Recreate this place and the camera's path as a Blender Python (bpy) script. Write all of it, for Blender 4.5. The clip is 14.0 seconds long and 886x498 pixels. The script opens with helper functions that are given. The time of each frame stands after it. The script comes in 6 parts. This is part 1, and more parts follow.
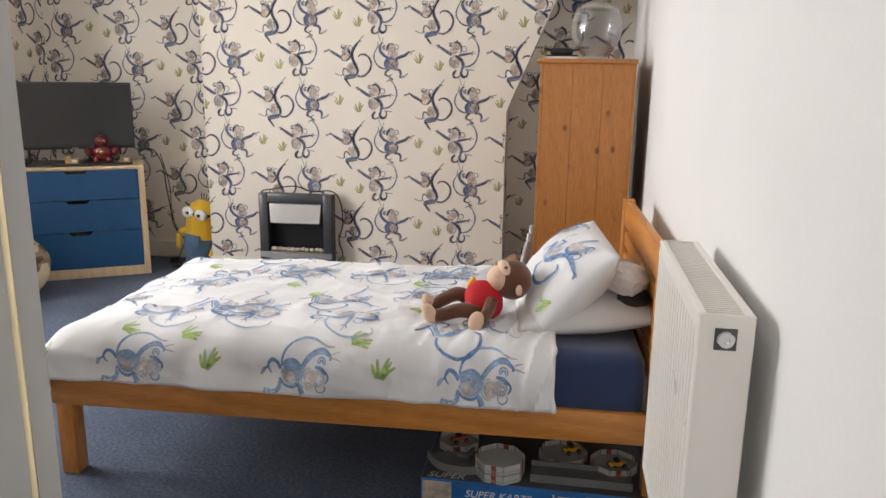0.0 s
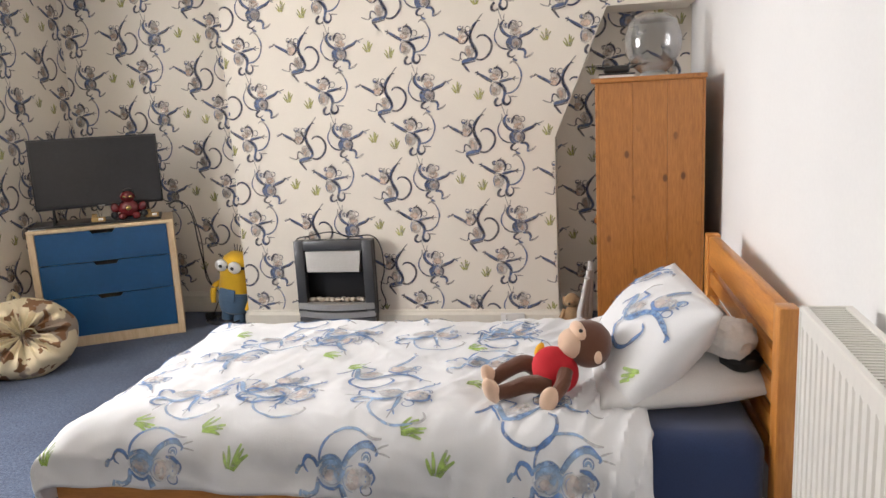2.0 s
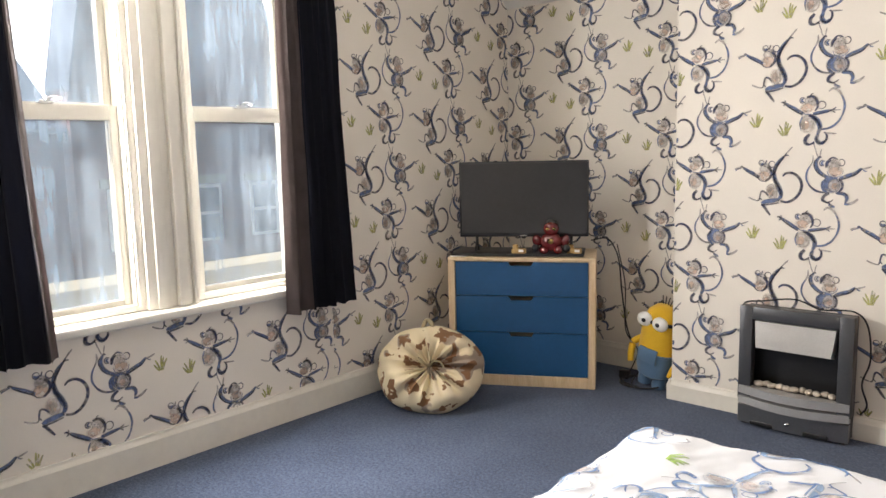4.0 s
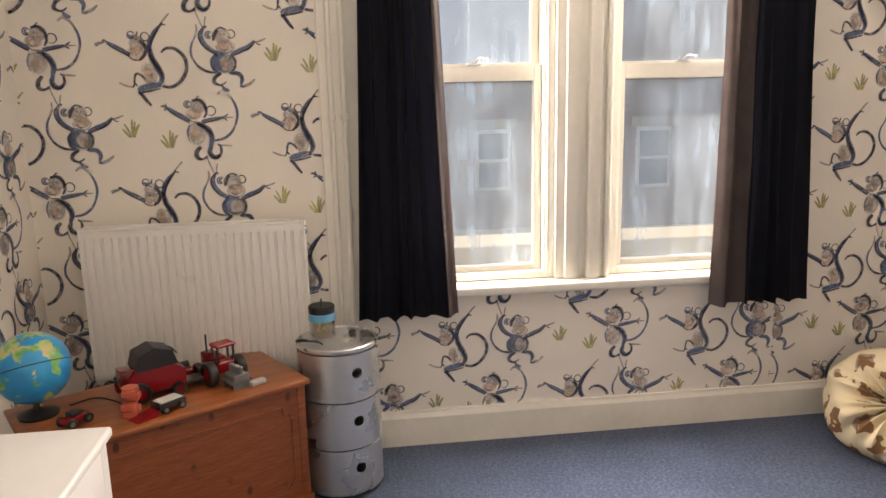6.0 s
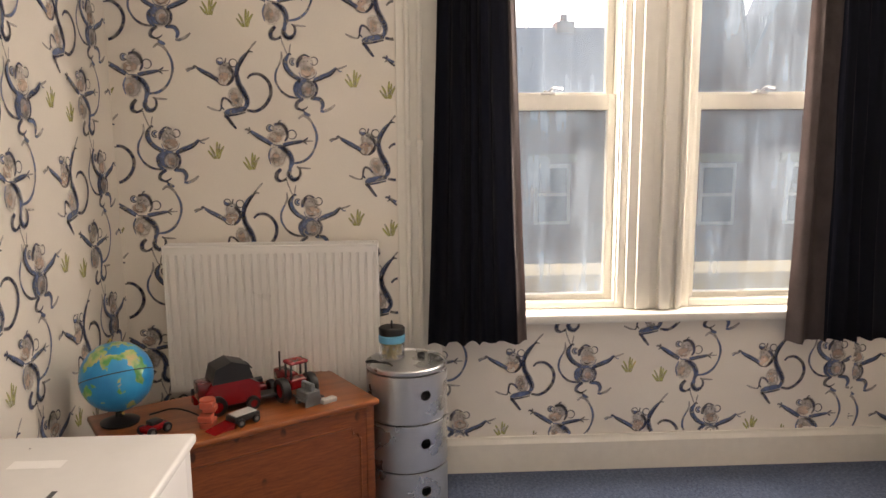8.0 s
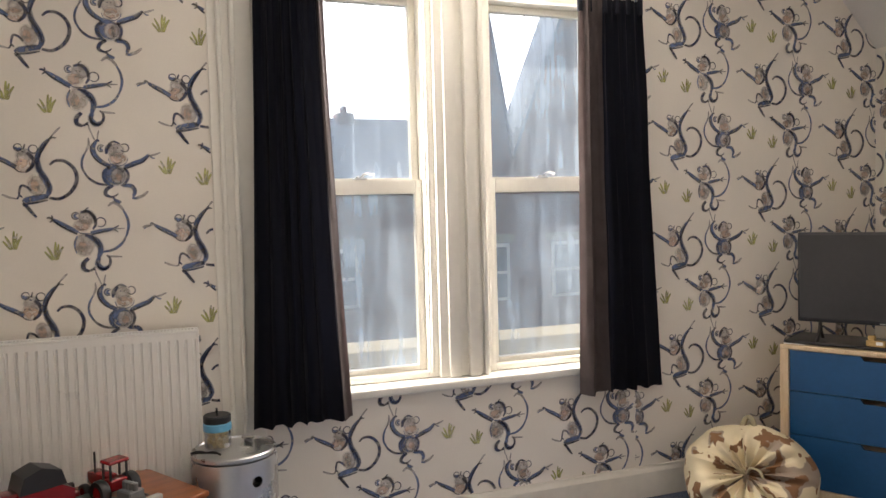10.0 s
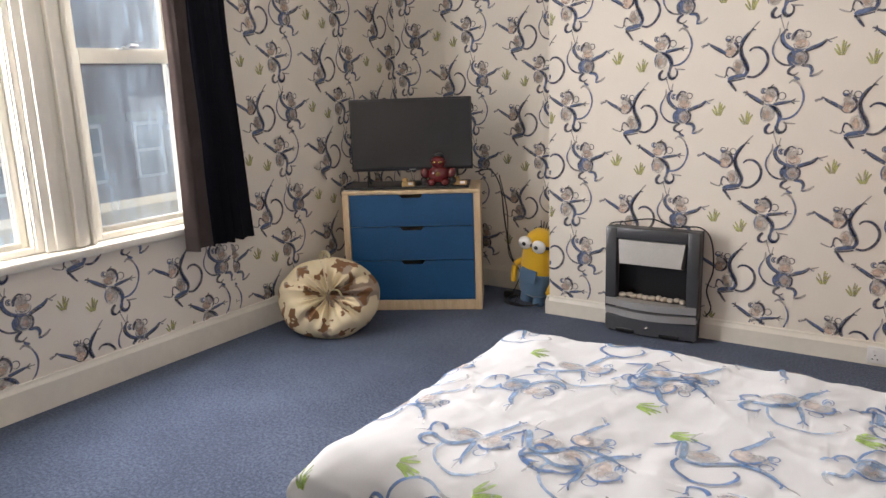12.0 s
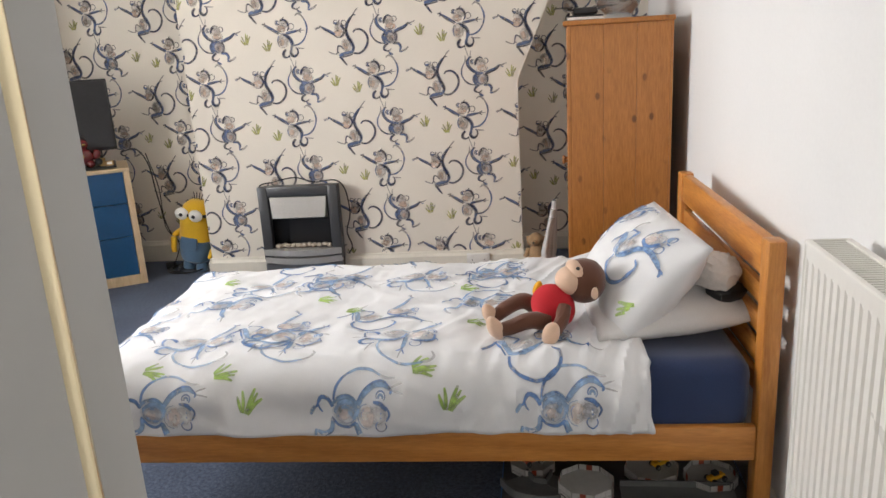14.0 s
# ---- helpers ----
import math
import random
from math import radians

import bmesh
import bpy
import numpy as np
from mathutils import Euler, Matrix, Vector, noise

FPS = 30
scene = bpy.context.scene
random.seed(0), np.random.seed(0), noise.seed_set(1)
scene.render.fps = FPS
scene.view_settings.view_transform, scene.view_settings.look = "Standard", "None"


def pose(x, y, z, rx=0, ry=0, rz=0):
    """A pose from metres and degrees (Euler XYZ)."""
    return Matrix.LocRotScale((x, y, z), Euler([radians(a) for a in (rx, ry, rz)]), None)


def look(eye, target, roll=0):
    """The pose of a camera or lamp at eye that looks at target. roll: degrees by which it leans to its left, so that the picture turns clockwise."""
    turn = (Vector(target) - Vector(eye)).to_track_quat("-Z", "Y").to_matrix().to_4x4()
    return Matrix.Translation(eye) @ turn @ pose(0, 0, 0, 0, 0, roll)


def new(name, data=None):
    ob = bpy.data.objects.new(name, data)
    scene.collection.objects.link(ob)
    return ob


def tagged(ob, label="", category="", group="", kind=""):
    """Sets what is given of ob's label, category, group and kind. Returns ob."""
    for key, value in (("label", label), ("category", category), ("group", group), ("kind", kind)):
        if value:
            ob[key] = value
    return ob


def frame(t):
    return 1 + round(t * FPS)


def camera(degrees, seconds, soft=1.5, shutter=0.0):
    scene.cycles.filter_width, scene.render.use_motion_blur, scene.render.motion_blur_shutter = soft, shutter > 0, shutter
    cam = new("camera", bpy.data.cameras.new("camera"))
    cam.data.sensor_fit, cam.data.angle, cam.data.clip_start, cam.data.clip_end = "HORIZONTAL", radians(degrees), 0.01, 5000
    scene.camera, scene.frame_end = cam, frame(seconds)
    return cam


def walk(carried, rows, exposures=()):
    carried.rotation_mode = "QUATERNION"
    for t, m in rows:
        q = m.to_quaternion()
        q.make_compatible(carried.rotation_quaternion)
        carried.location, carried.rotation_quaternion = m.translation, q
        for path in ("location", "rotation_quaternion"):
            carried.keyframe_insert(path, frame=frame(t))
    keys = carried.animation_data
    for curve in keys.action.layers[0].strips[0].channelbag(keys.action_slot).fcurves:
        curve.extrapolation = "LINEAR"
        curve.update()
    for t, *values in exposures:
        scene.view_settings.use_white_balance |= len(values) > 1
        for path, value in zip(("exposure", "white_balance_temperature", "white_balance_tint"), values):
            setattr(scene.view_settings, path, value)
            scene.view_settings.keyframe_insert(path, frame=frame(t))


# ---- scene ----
cam = camera(61.7, 14.0)
PATH = [
    (0, (-0.118, -0.116, 1.389), (-0.364, 1.819, 0.944), 0.8),
    (0.5, (-0.161, -0.109, 1.386), (-0.263, 1.836, 0.931), 1.2),
    (1, (-0.176, -0.056, 1.393), (-0.271, 1.886, 0.923), -0.6),
    (1.5, (-0.177, 0.105, 1.409), (-0.383, 2.048, 0.979), -2.7),
    (2, (-0.213, 0.285, 1.407), (-0.573, 2.216, 1.034), -3.0),
    (2.5, (-0.322, 0.506, 1.434), (-0.795, 2.427, 1.139), -1.8),
    (3, (-0.414, 0.688, 1.418), (-1.102, 2.555, 1.211), -1.6),
    (3.5, (-0.582, 0.852, 1.457), (-1.624, 2.543, 1.217), -1.8),
    (4, (-0.676, 1.049, 1.421), (-2.008, 2.517, 1.154), -1.3),
    (4.2, (-0.725, 1.144, 1.434), (-2.154, 2.512, 1.138), -1.5),
    (6.3, (-0.805, 1.734, 1.531), (-2.754, 1.896, 1.114), -1.0),
    (6.5, (-0.809, 1.701, 1.528), (-2.76, 1.84, 1.106), -0.9),
    (7, (-0.797, 1.692, 1.497), (-2.753, 1.744, 1.083), -0.9),
    (7.2, (-0.796, 1.695, 1.501), (-2.752, 1.724, 1.088), -0.7),
    (9.3, (-0.717, 1.553, 1.495), (-2.68, 1.933, 1.461), -0.7),
    (9.5, (-0.704, 1.555, 1.491), (-2.652, 2.006, 1.454), -0.9),
    (10, (-0.672, 1.474, 1.486), (-2.553, 2.147, 1.389), -1.5),
    (10.5, (-0.647, 1.255, 1.479), (-2.399, 2.199, 1.278), -1.7),
    (11, (-0.528, 1.127, 1.463), (-2.109, 2.312, 1.154), -1.5),
    (11.5, (-0.466, 1.027, 1.457), (-1.875, 2.39, 1.065), -1.6),
    (12, (-0.478, 0.858, 1.44), (-1.58, 2.467, 0.997), -2.0),
    (12.5, (-0.47, 0.688, 1.435), (-1.271, 2.456, 0.953), -1.3),
    (13, (-0.416, 0.529, 1.425), (-1.017, 2.368, 0.917), -0.6),
    (13.5, (-0.403, 0.321, 1.435), (-0.817, 2.204, 0.903), -1.4),
    (14, (-0.393, 0.2, 1.439), (-0.587, 2.117, 0.903), -3.4),
]
walk(cam, [(t, look(eye, target, roll)) for t, eye, target, roll in PATH],
     exposures=[(0, -0.1, 6500, 10), (1.5, -0.05, 6500, 10), (2.5, 0.0, 6550, 11), (3.5, -0.06, 6850, 11), (4, 0.04, 6600, 10), (6.5, 0.05, 7550, 16), (7.2, -0.05, 7500, 16),
                (9.5, -0.28, 7200, 15), (10.5, -0.09, 6500, 10), (11.5, -0.18, 6450, 12), (12, -0.22, 6500, 12), (12.5, -0.1, 6500, 11), (13.5, -0.08, 6700, 11), (14, -0.1, 6450, 9)])

# ---------------------------------------------------------------- light
world = bpy.data.worlds.new("sky")
scene.world = world
world.use_nodes = True
wn = world.node_tree.nodes
sky = wn.new("ShaderNodeTexSky")
sky.sky_type = "NISHITA"
sky.sun_disc = False
sky.sun_elevation, sky.sun_rotation = radians(45), radians(201)
sky.dust_density = 4.0
wn["Background"].inputs[1].default_value = 0.15
world.node_tree.links.new(sky.outputs[0], wn["Background"].inputs[0])

sun_data = bpy.data.lights.new("sun", "SUN")
sun_data.energy, sun_data.angle, sun_data.color = 4.6, radians(0.6), (1.0, 0.94, 0.85)
sun_ob = new("sun", sun_data)
sun_ob.matrix_world = look((0, 0, 30), (5.0, 13.0, 16.1))


def window_light(y0, y1, z0, z1, watts):
    d = bpy.data.lights.new("window_daylight", "AREA")
    d.shape, d.size, d.size_y, d.energy, d.color = "RECTANGLE", y1 - y0, z1 - z0, watts, (1.0, 0.962, 0.94)
    ob = new("window_daylight", d)
    ob.matrix_world = look((-3.965, (y0 + y1) / 2, (z0 + z1) / 2), (0, (y0 + y1) / 2, (z0 + z1) / 2))


window_light(2.05, 2.50, 0.86, 2.40, 80)
window_light(2.97, 3.42, 0.86, 2.40, 80)

# unseen fill lamp, added behind the doorway to brighten the near side
hall = bpy.data.lights.new("hall_fill", "AREA")
hall.shape, hall.size, hall.size_y, hall.energy, hall.color = "RECTANGLE", 0.9, 1.5, 13.0, (1.0, 0.95, 0.88)
hall_ob = new("hall_fill", hall)
hall_ob.matrix_world = look((-0.35, -1.45, 1.35), (-0.6, 2.0, 1.3))


# ---------------------------------------------------------------- helpers
def nodes_of(name, rough=0.6, metal=0.0):
    m = bpy.data.materials.new(name)
    m.use_nodes = True
    n, l = m.node_tree.nodes, m.node_tree.links
    b = n["Principled BSDF"]
    b.inputs["Roughness"].default_value = rough
    b.inputs["Metallic"].default_value = metal
    return m, n, l, b


def ramp_node(n, stops):
    r = n.new("ShaderNodeValToRGB")
    r.color_ramp.elements[0].position, r.color_ramp.elements[0].color = stops[0][0], (*stops[0][1], 1)
    r.color_ramp.elements[1].position, r.color_ramp.elements[1].color = stops[-1][0], (*stops[-1][1], 1)
    for p, c in stops[1:-1]:
        r.color_ramp.elements.new(p).color = (*c, 1)
    return r


def coords(n, l, scale=(1, 1, 1), kind="Object"):
    t = n.new("ShaderNodeTexCoord")
    m = n.new("ShaderNodeMapping")
    m.inputs["Scale"].default_value = scale
    l.new(t.outputs[kind], m.inputs[0])
    return m.outputs[0]


def noise_node(n, l, vec, scale, detail=3, rough=0.55):
    t = n.new("ShaderNodeTexNoise")
    t.inputs["Scale"].default_value, t.inputs["Detail"].default_value, t.inputs["Roughness"].default_value = scale, detail, rough
    l.new(vec, t.inputs["Vector"])
    return t.outputs[0]


def add_bump(n, l, b, height, strength, distance=0.002):
    u = n.new("ShaderNodeBump")
    u.inputs["Strength"].default_value, u.inputs["Distance"].default_value = strength, distance
    l.new(height, u.inputs["Height"])
    l.new(u.outputs[0], b.inputs["Normal"])


def plain(name, c, rough=0.5, metal=0.0, var=0.12, grain=60, bump=0.1, big=4, sheen=0.0, coat=0.0):
    """A paint, plastic, metal or cloth: its colour varied at two scales, with a fine relief."""
    m, n, l, b = nodes_of(name, rough, metal)
    v = coords(n, l)
    a = noise_node(n, l, v, big, 4)
    f = noise_node(n, l, v, grain, 3)
    mix = n.new("ShaderNodeMath")
    mix.operation = "MULTIPLY_ADD"
    l.new(a, mix.inputs[0])
    mix.inputs[1].default_value = 0.65
    half = n.new("ShaderNodeMath")
    half.operation = "MULTIPLY"
    l.new(f, half.inputs[0])
    half.inputs[1].default_value = 0.35
    l.new(half.outputs[0], mix.inputs[2])
    lo, hi = [x * (1 - var) for x in c], [min(1, x * (1 + var)) for x in c]
    r = ramp_node(n, [(0.32, lo), (0.68, hi)])
    l.new(mix.outputs[0], r.inputs[0])
    l.new(r.outputs[0], b.inputs["Base Color"])
    rr = n.new("ShaderNodeMapRange")
    rr.inputs["To Min"].default_value, rr.inputs["To Max"].default_value = max(0.03, rough - 0.08), min(1, rough + 0.08)
    l.new(a, rr.inputs[0])
    l.new(rr.outputs[0], b.inputs["Roughness"])
    if bump:
        add_bump(n, l, b, f, bump)
    b.inputs["Sheen Weight"].default_value = sheen
    b.inputs["Coat Weight"].default_value = coat
    return m


def wood(name, dark, light, axis="x", rough=0.4, knots=True, ring=9.0, coat=0.15, flat=False):
    m, n, l, b = nodes_of(name, rough)
    s = {"x": (0.7, 6, 6), "y": (6, 0.7, 6), "z": (6, 6, 0.7)}[axis]
    v = coords(n, l, s)
    w = n.new("ShaderNodeTexWave")
    w.wave_type, w.bands_direction = "BANDS", "DIAGONAL"
    w.inputs["Scale"].default_value, w.inputs["Distortion"].default_value = ring / 6, 5
    w.inputs["Detail"].default_value, w.inputs["Detail Scale"].default_value = 2, 0.8
    l.new(v, w.inputs["Vector"])
    g = noise_node(n, l, v, 22, 5, 0.65)
    mix = n.new("ShaderNodeMath")
    mix.operation = "MULTIPLY_ADD"
    l.new(w.outputs[1], mix.inputs[0])
    mix.inputs[1].default_value = 0.06 if flat else 0.16
    half = n.new("ShaderNodeMath")
    half.operation = "MULTIPLY"
    l.new(g, half.inputs[0])
    half.inputs[1].default_value = 0.94 if flat else 0.84
    l.new(half.outputs[0], mix.inputs[2])
    r = ramp_node(n, [(0.3, dark), (0.68, light)])
    l.new(mix.outputs[0], r.inputs[0])
    out = r.outputs[0]
    if knots:
        k = {"x": (1.6, 4, 4), "y": (4, 1.6, 4), "z": (4, 4, 1.9)}[axis]
        vo = n.new("ShaderNodeTexVoronoi")
        vo.inputs["Scale"].default_value = 1.5
        vo.inputs["Randomness"].default_value = 1.0
        if flat:                            # knots on an upright board: across and up
            vo.voronoi_dimensions = "2D"
            vo.inputs["Scale"].default_value = 1.0
            sp, cb = n.new("ShaderNodeSeparateXYZ"), n.new("ShaderNodeCombineXYZ")
            l.new(coords(n, l, (8.5, 1, 5.0)), sp.inputs[0])
            l.new(sp.outputs[0], cb.inputs[0])
            l.new(sp.outputs[2], cb.inputs[1])
            l.new(cb.outputs[0], vo.inputs["Vector"])
        else:
            l.new(coords(n, l, k), vo.inputs["Vector"])
        kr = ramp_node(n, [(0.06, (1, 1, 1)), (0.11, (0, 0, 0))])
        l.new(vo.outputs["Distance"], kr.inputs[0])
        some = ramp_node(n, [(0.46, (0, 0, 0)), (0.56, (1, 1, 1))])
        l.new(noise_node(n, l, coords(n, l, (3.1, 3.1, 2.3)), 2.2, 2), some.inputs[0])
        only = n.new("ShaderNodeMath")
        only.operation = "MULTIPLY"
        l.new(kr.outputs[0], only.inputs[0])
        l.new(some.outputs[0], only.inputs[1])
        mx = n.new("ShaderNodeMix")
        mx.data_type = "RGBA"
        l.new(only.outputs[0], mx.inputs[0])
        l.new(out, mx.inputs[6])
        mx.inputs[7].default_value = (*[c * 0.45 for c in dark], 1)
        out = mx.outputs[2]
    l.new(out, b.inputs["Base Color"])
    b.inputs["Coat Weight"].default_value = coat
    b.inputs["Coat Roughness"].default_value = 0.3
    add_bump(n, l, b, g, 0.12, 0.001)
    return m


def smooth(me, angle=35):
    me.polygons.foreach_set("use_smooth", [True] * len(me.polygons))
    me.set_sharp_from_angle(angle=radians(angle))


def mesh_of(name, bm, mats, soft=True):
    me = bpy.data.meshes.new(name)
    bmesh.ops.recalc_face_normals(bm, faces=bm.faces)
    bm.to_mesh(me)
    bm.free()
    for m in mats if isinstance(mats, (list, tuple)) else [mats]:
        me.materials.append(m)
    if soft:
        smooth(me)
    return me


def part(name, bm, material, parent, label="", soft=True):
    ob = new(name, mesh_of(name, bm, material, soft))
    ob.parent = parent
    if label:
        tagged(ob, label)
    return ob


def thing(name, label, category, x=0, y=0, z=0, rz=0, group="", kind="", rx=0, ry=0):
    ob = new(name)
    ob.empty_display_size = 0.05
    ob.matrix_world = pose(x, y, z, rx, ry, rz)
    return tagged(ob, label, category, group, kind)


def single(name, bm, material, label, category, m=None, kind="", group="", soft=True):
    ob = new(name, mesh_of(name, bm, material, soft))
    if m is not None:
        ob.matrix_world = m
    return tagged(ob, label, category, group, kind)


def box(x0, x1, y0, y1, z0, z1, bevel=0.0, seg=2, bm=None, slot=0):
    own = bmesh.new()
    bmesh.ops.create_cube(own, size=1)
    for v in own.verts:
        v.co = Vector(((x0 + x1) / 2 + v.co.x * (x1 - x0), (y0 + y1) / 2 + v.co.y * (y1 - y0), (z0 + z1) / 2 + v.co.z * (z1 - z0)))
    if bevel:
        bmesh.ops.bevel(own, geom=list(own.edges), offset=bevel, segments=seg, affect="EDGES", profile=0.5)
    for f in own.faces:
        f.material_index = slot
    return own if bm is None else join(bm, own)


def join(bm, other, m=None):
    if m is not None:
        other.transform(m)
    me = bpy.data.meshes.new("tmp")
    other.to_mesh(me)
    other.free()
    bm.from_mesh(me)
    bpy.data.meshes.remove(me)
    return bm


def lathe(profile, seg=32, bm=None, m=None, slot=0):
    """A solid of revolution about z from (radius, height) pairs."""
    own = bmesh.new()
    rings = []
    for r, z in profile:
        if r < 1e-5:
            rings.append([own.verts.new((0, 0, z))])
        else:
            rings.append([own.verts.new((r * math.cos(2 * math.pi * i / seg), r * math.sin(2 * math.pi * i / seg), z)) for i in range(seg)])
    for a, b in zip(rings, rings[1:]):
        for i in range(seg):
            j = (i + 1) % seg
            q = [a[i % len(a)], a[j % len(a)], b[j % len(b)], b[i % len(b)]]
            q = list(dict.fromkeys(q))
            if len(q) > 2:
                own.faces.new(q)
    for f in own.faces:
        f.material_index = slot
    if m is not None:
        own.transform(m)
    return own if bm is None else join(bm, own)


def ball(rx, ry, rz, m=None, seg=20, bm=None, slot=0):
    own = bmesh.new()
    bmesh.ops.create_uvsphere(own, u_segments=seg, v_segments=max(8, seg * 2 // 3), radius=1)
    own.transform(Matrix.Diagonal((rx, ry, rz, 1)))
    if m is not None:
        own.transform(m)
    for f in own.faces:
        f.material_index = slot
    return own if bm is None else join(bm, own)


def curve_points(pts, n=8):
    """A smooth line through the points."""
    p = [Vector(q) for q in pts]
    p = [p[0] * 2 - p[1]] + p + [p[-1] * 2 - p[-2]]
    out = []
    for i in range(1, len(p) - 2):
        for k in range(n):
            t = k / n
            a, b, c, d = p[i - 1:i + 3]
            out.append(0.5 * ((2 * b) + (c - a) * t + (2 * a - 5 * b + 4 * c - d) * t * t + (3 * b - a - 3 * c + d) * t ** 3))
    out.append(p[-2])
    return out


def tube(pts, r, seg=8, bm=None, slot=0, n=6, r2=None):
    line = curve_points(pts, n) if n > 1 else [Vector(q) for q in pts]
    own = bmesh.new()
    rings = []
    up = Vector((0.13, 0.31, 0.94)).normalized()
    for i, q in enumerate(line):
        d = (line[min(i + 1, len(line) - 1)] - line[max(i - 1, 0)]).normalized()
        a = d.cross(up)
        if a.length < 0.05:
            a = d.cross(Vector((1, 0, 0)))
        a.normalize()
        c = d.cross(a)
        rad = r if r2 is None else r + (r2 - r) * i / (len(line) - 1)
        rings.append([own.verts.new(q + rad * (a * math.cos(2 * math.pi * k / seg) + c * math.sin(2 * math.pi * k / seg))) for k in range(seg)])
    for a, b in zip(rings, rings[1:]):
        for k in range(seg):
            own.faces.new((a[k], a[(k + 1) % seg], b[(k + 1) % seg], b[k]))
    own.faces.new(rings[0])
    own.faces.new(rings[-1])
    for f in own.faces:
        f.material_index = slot
    return own if bm is None else join(bm, own)


def prism(outline, lo, hi, axis="y", bm=None, slot=0):
    """An outline in two axes, pushed along the third."""
    own = bmesh.new()
    def at(a, b, c):
        return {"y": (a, c, b), "x": (c, a, b), "z": (a, b, c)}[axis]
    f = [own.verts.new(at(a, b, lo)) for a, b in outline]
    g = [own.verts.new(at(a, b, hi)) for a, b in outline]
    own.faces.new(f)
    own.faces.new(g[::-1])
    for i in range(len(f)):
        j = (i + 1) % len(f)
        own.faces.new((f[i], g[i], g[j], f[j]))
    for q in own.faces:
        q.material_index = slot
    return own if bm is None else join(bm, own)


# ---------------------------------------------------------------- materials
PAPER = plain("wallpaper_cream", (0.80, 0.745, 0.66), 0.7, var=0.035, grain=140, bump=0.06, big=2.5)
WHITE_WALL = plain("white_wall_paint", (0.80, 0.80, 0.80), 0.75, var=0.03, grain=90, bump=0.12, big=1.5)
CEIL = plain("ceiling_white", (0.80, 0.78, 0.74), 0.85, var=0.03, grain=70, bump=0.1)
GLOSS = plain("gloss_white_paint", (0.80, 0.77, 0.69), 0.32, var=0.05, grain=30, bump=0.05, big=3)
SKIRT = plain("skirting_cream_paint", (0.79, 0.75, 0.66), 0.42, var=0.06, grain=25, bump=0.08, big=5)
RAD = plain("radiator_enamel", (0.82, 0.80, 0.755), 0.3, var=0.025, grain=20, bump=0.02)
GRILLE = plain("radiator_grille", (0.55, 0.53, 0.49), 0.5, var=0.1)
PINE = wood("orange_pine", (0.45, 0.16, 0.026), (0.66, 0.285, 0.06), "x", 0.38, knots=False)
PINE_Y = wood("orange_pine_cross", (0.45, 0.16, 0.026), (0.66, 0.285, 0.06), "y", 0.38, knots=False)
PINE_Z = wood("orange_pine_upright", (0.43, 0.15, 0.024), (0.63, 0.27, 0.055), "z", 0.38, knots=False)
WARD = wood("wardrobe_pine", (0.30, 0.105, 0.019), (0.46, 0.185, 0.040), "z", 0.42, flat=True)
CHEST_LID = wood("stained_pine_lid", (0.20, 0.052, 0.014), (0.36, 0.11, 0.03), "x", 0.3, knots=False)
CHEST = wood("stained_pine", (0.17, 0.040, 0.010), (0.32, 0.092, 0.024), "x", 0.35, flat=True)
BIRCH = wood("pale_birch", (0.60, 0.43, 0.25), (0.74, 0.58, 0.38), "z", 0.45, knots=False)
BLUE = plain("blue_drawer_lacquer", (0.012, 0.075, 0.19), 0.38, var=0.12, grain=40, bump=0.03)
NAVY_SHEET = plain("navy_sheet", (0.016, 0.033, 0.098), 0.85, var=0.2, grain=200, bump=0.3, big=6, sheen=0.3)
COTTON = plain("white_cotton", (0.72, 0.725, 0.745), 0.85, var=0.03, grain=260, bump=0.22, big=7, sheen=0.2)
COTTON_GREY = plain("greyed_cotton", (0.66, 0.65, 0.65), 0.9, var=0.06, grain=220, bump=0.3, big=9)
CURTAIN = plain("navy_curtain", (0.005, 0.006, 0.013), 0.95, var=0.25, grain=300, bump=0.35, big=8)
LINING = plain("curtain_lining", (0.105, 0.082, 0.078), 0.9, var=0.25, grain=300, bump=0.35, big=10)
BLACK = plain("black_plastic", (0.012, 0.012, 0.013), 0.35, var=0.2, grain=80, bump=0.04)
SCREEN = plain("tv_screen", (0.030, 0.030, 0.032), 0.17, var=0.12, grain=40, bump=0.0, big=3)
BRIGHT = plain("bright_steel", (0.55, 0.545, 0.53), 0.3, 0.55, var=0.1, grain=120, bump=0.04)
STEEL = plain("brushed_steel", (0.66, 0.66, 0.66), 0.32, 0.85, var=0.12, grain=140, bump=0.06, big=6)
BASE_STEEL = plain("base_steel", (0.26, 0.26, 0.265), 0.3, 0.9, var=0.15, grain=140, bump=0.05, big=6)
DARK_STEEL = plain("dark_silver_paint", (0.085, 0.087, 0.094), 0.36, 0.5, var=0.12, grain=90, bump=0.04)
SILVER = plain("silver_plastic", (0.62, 0.62, 0.615), 0.28, 0.8, var=0.06, grain=40, bump=0.03)
CHROME = plain("chrome", (0.65, 0.65, 0.65), 0.14, 1.0, var=0.05, grain=20, bump=0.0)
LIGHT_LINE = plain("light_line_metal", (0.95, 0.82, 0.55), 0.22, 1.0, var=0.06, grain=30, bump=0.02)
# this grey carries the shade lying on the backlit door lining
LINING_SHADED = plain("shaded_lining_paint", (0.46, 0.455, 0.44), 0.45, var=0.05, grain=30, bump=0.05, big=3)
BRASS = plain("worn_brass", (0.42, 0.29, 0.10), 0.28, 1.0, var=0.25, grain=40, bump=0.04)
WHITE = plain("white_plastic", (0.80, 0.79, 0.77), 0.4, var=0.04, grain=30, bump=0.03)
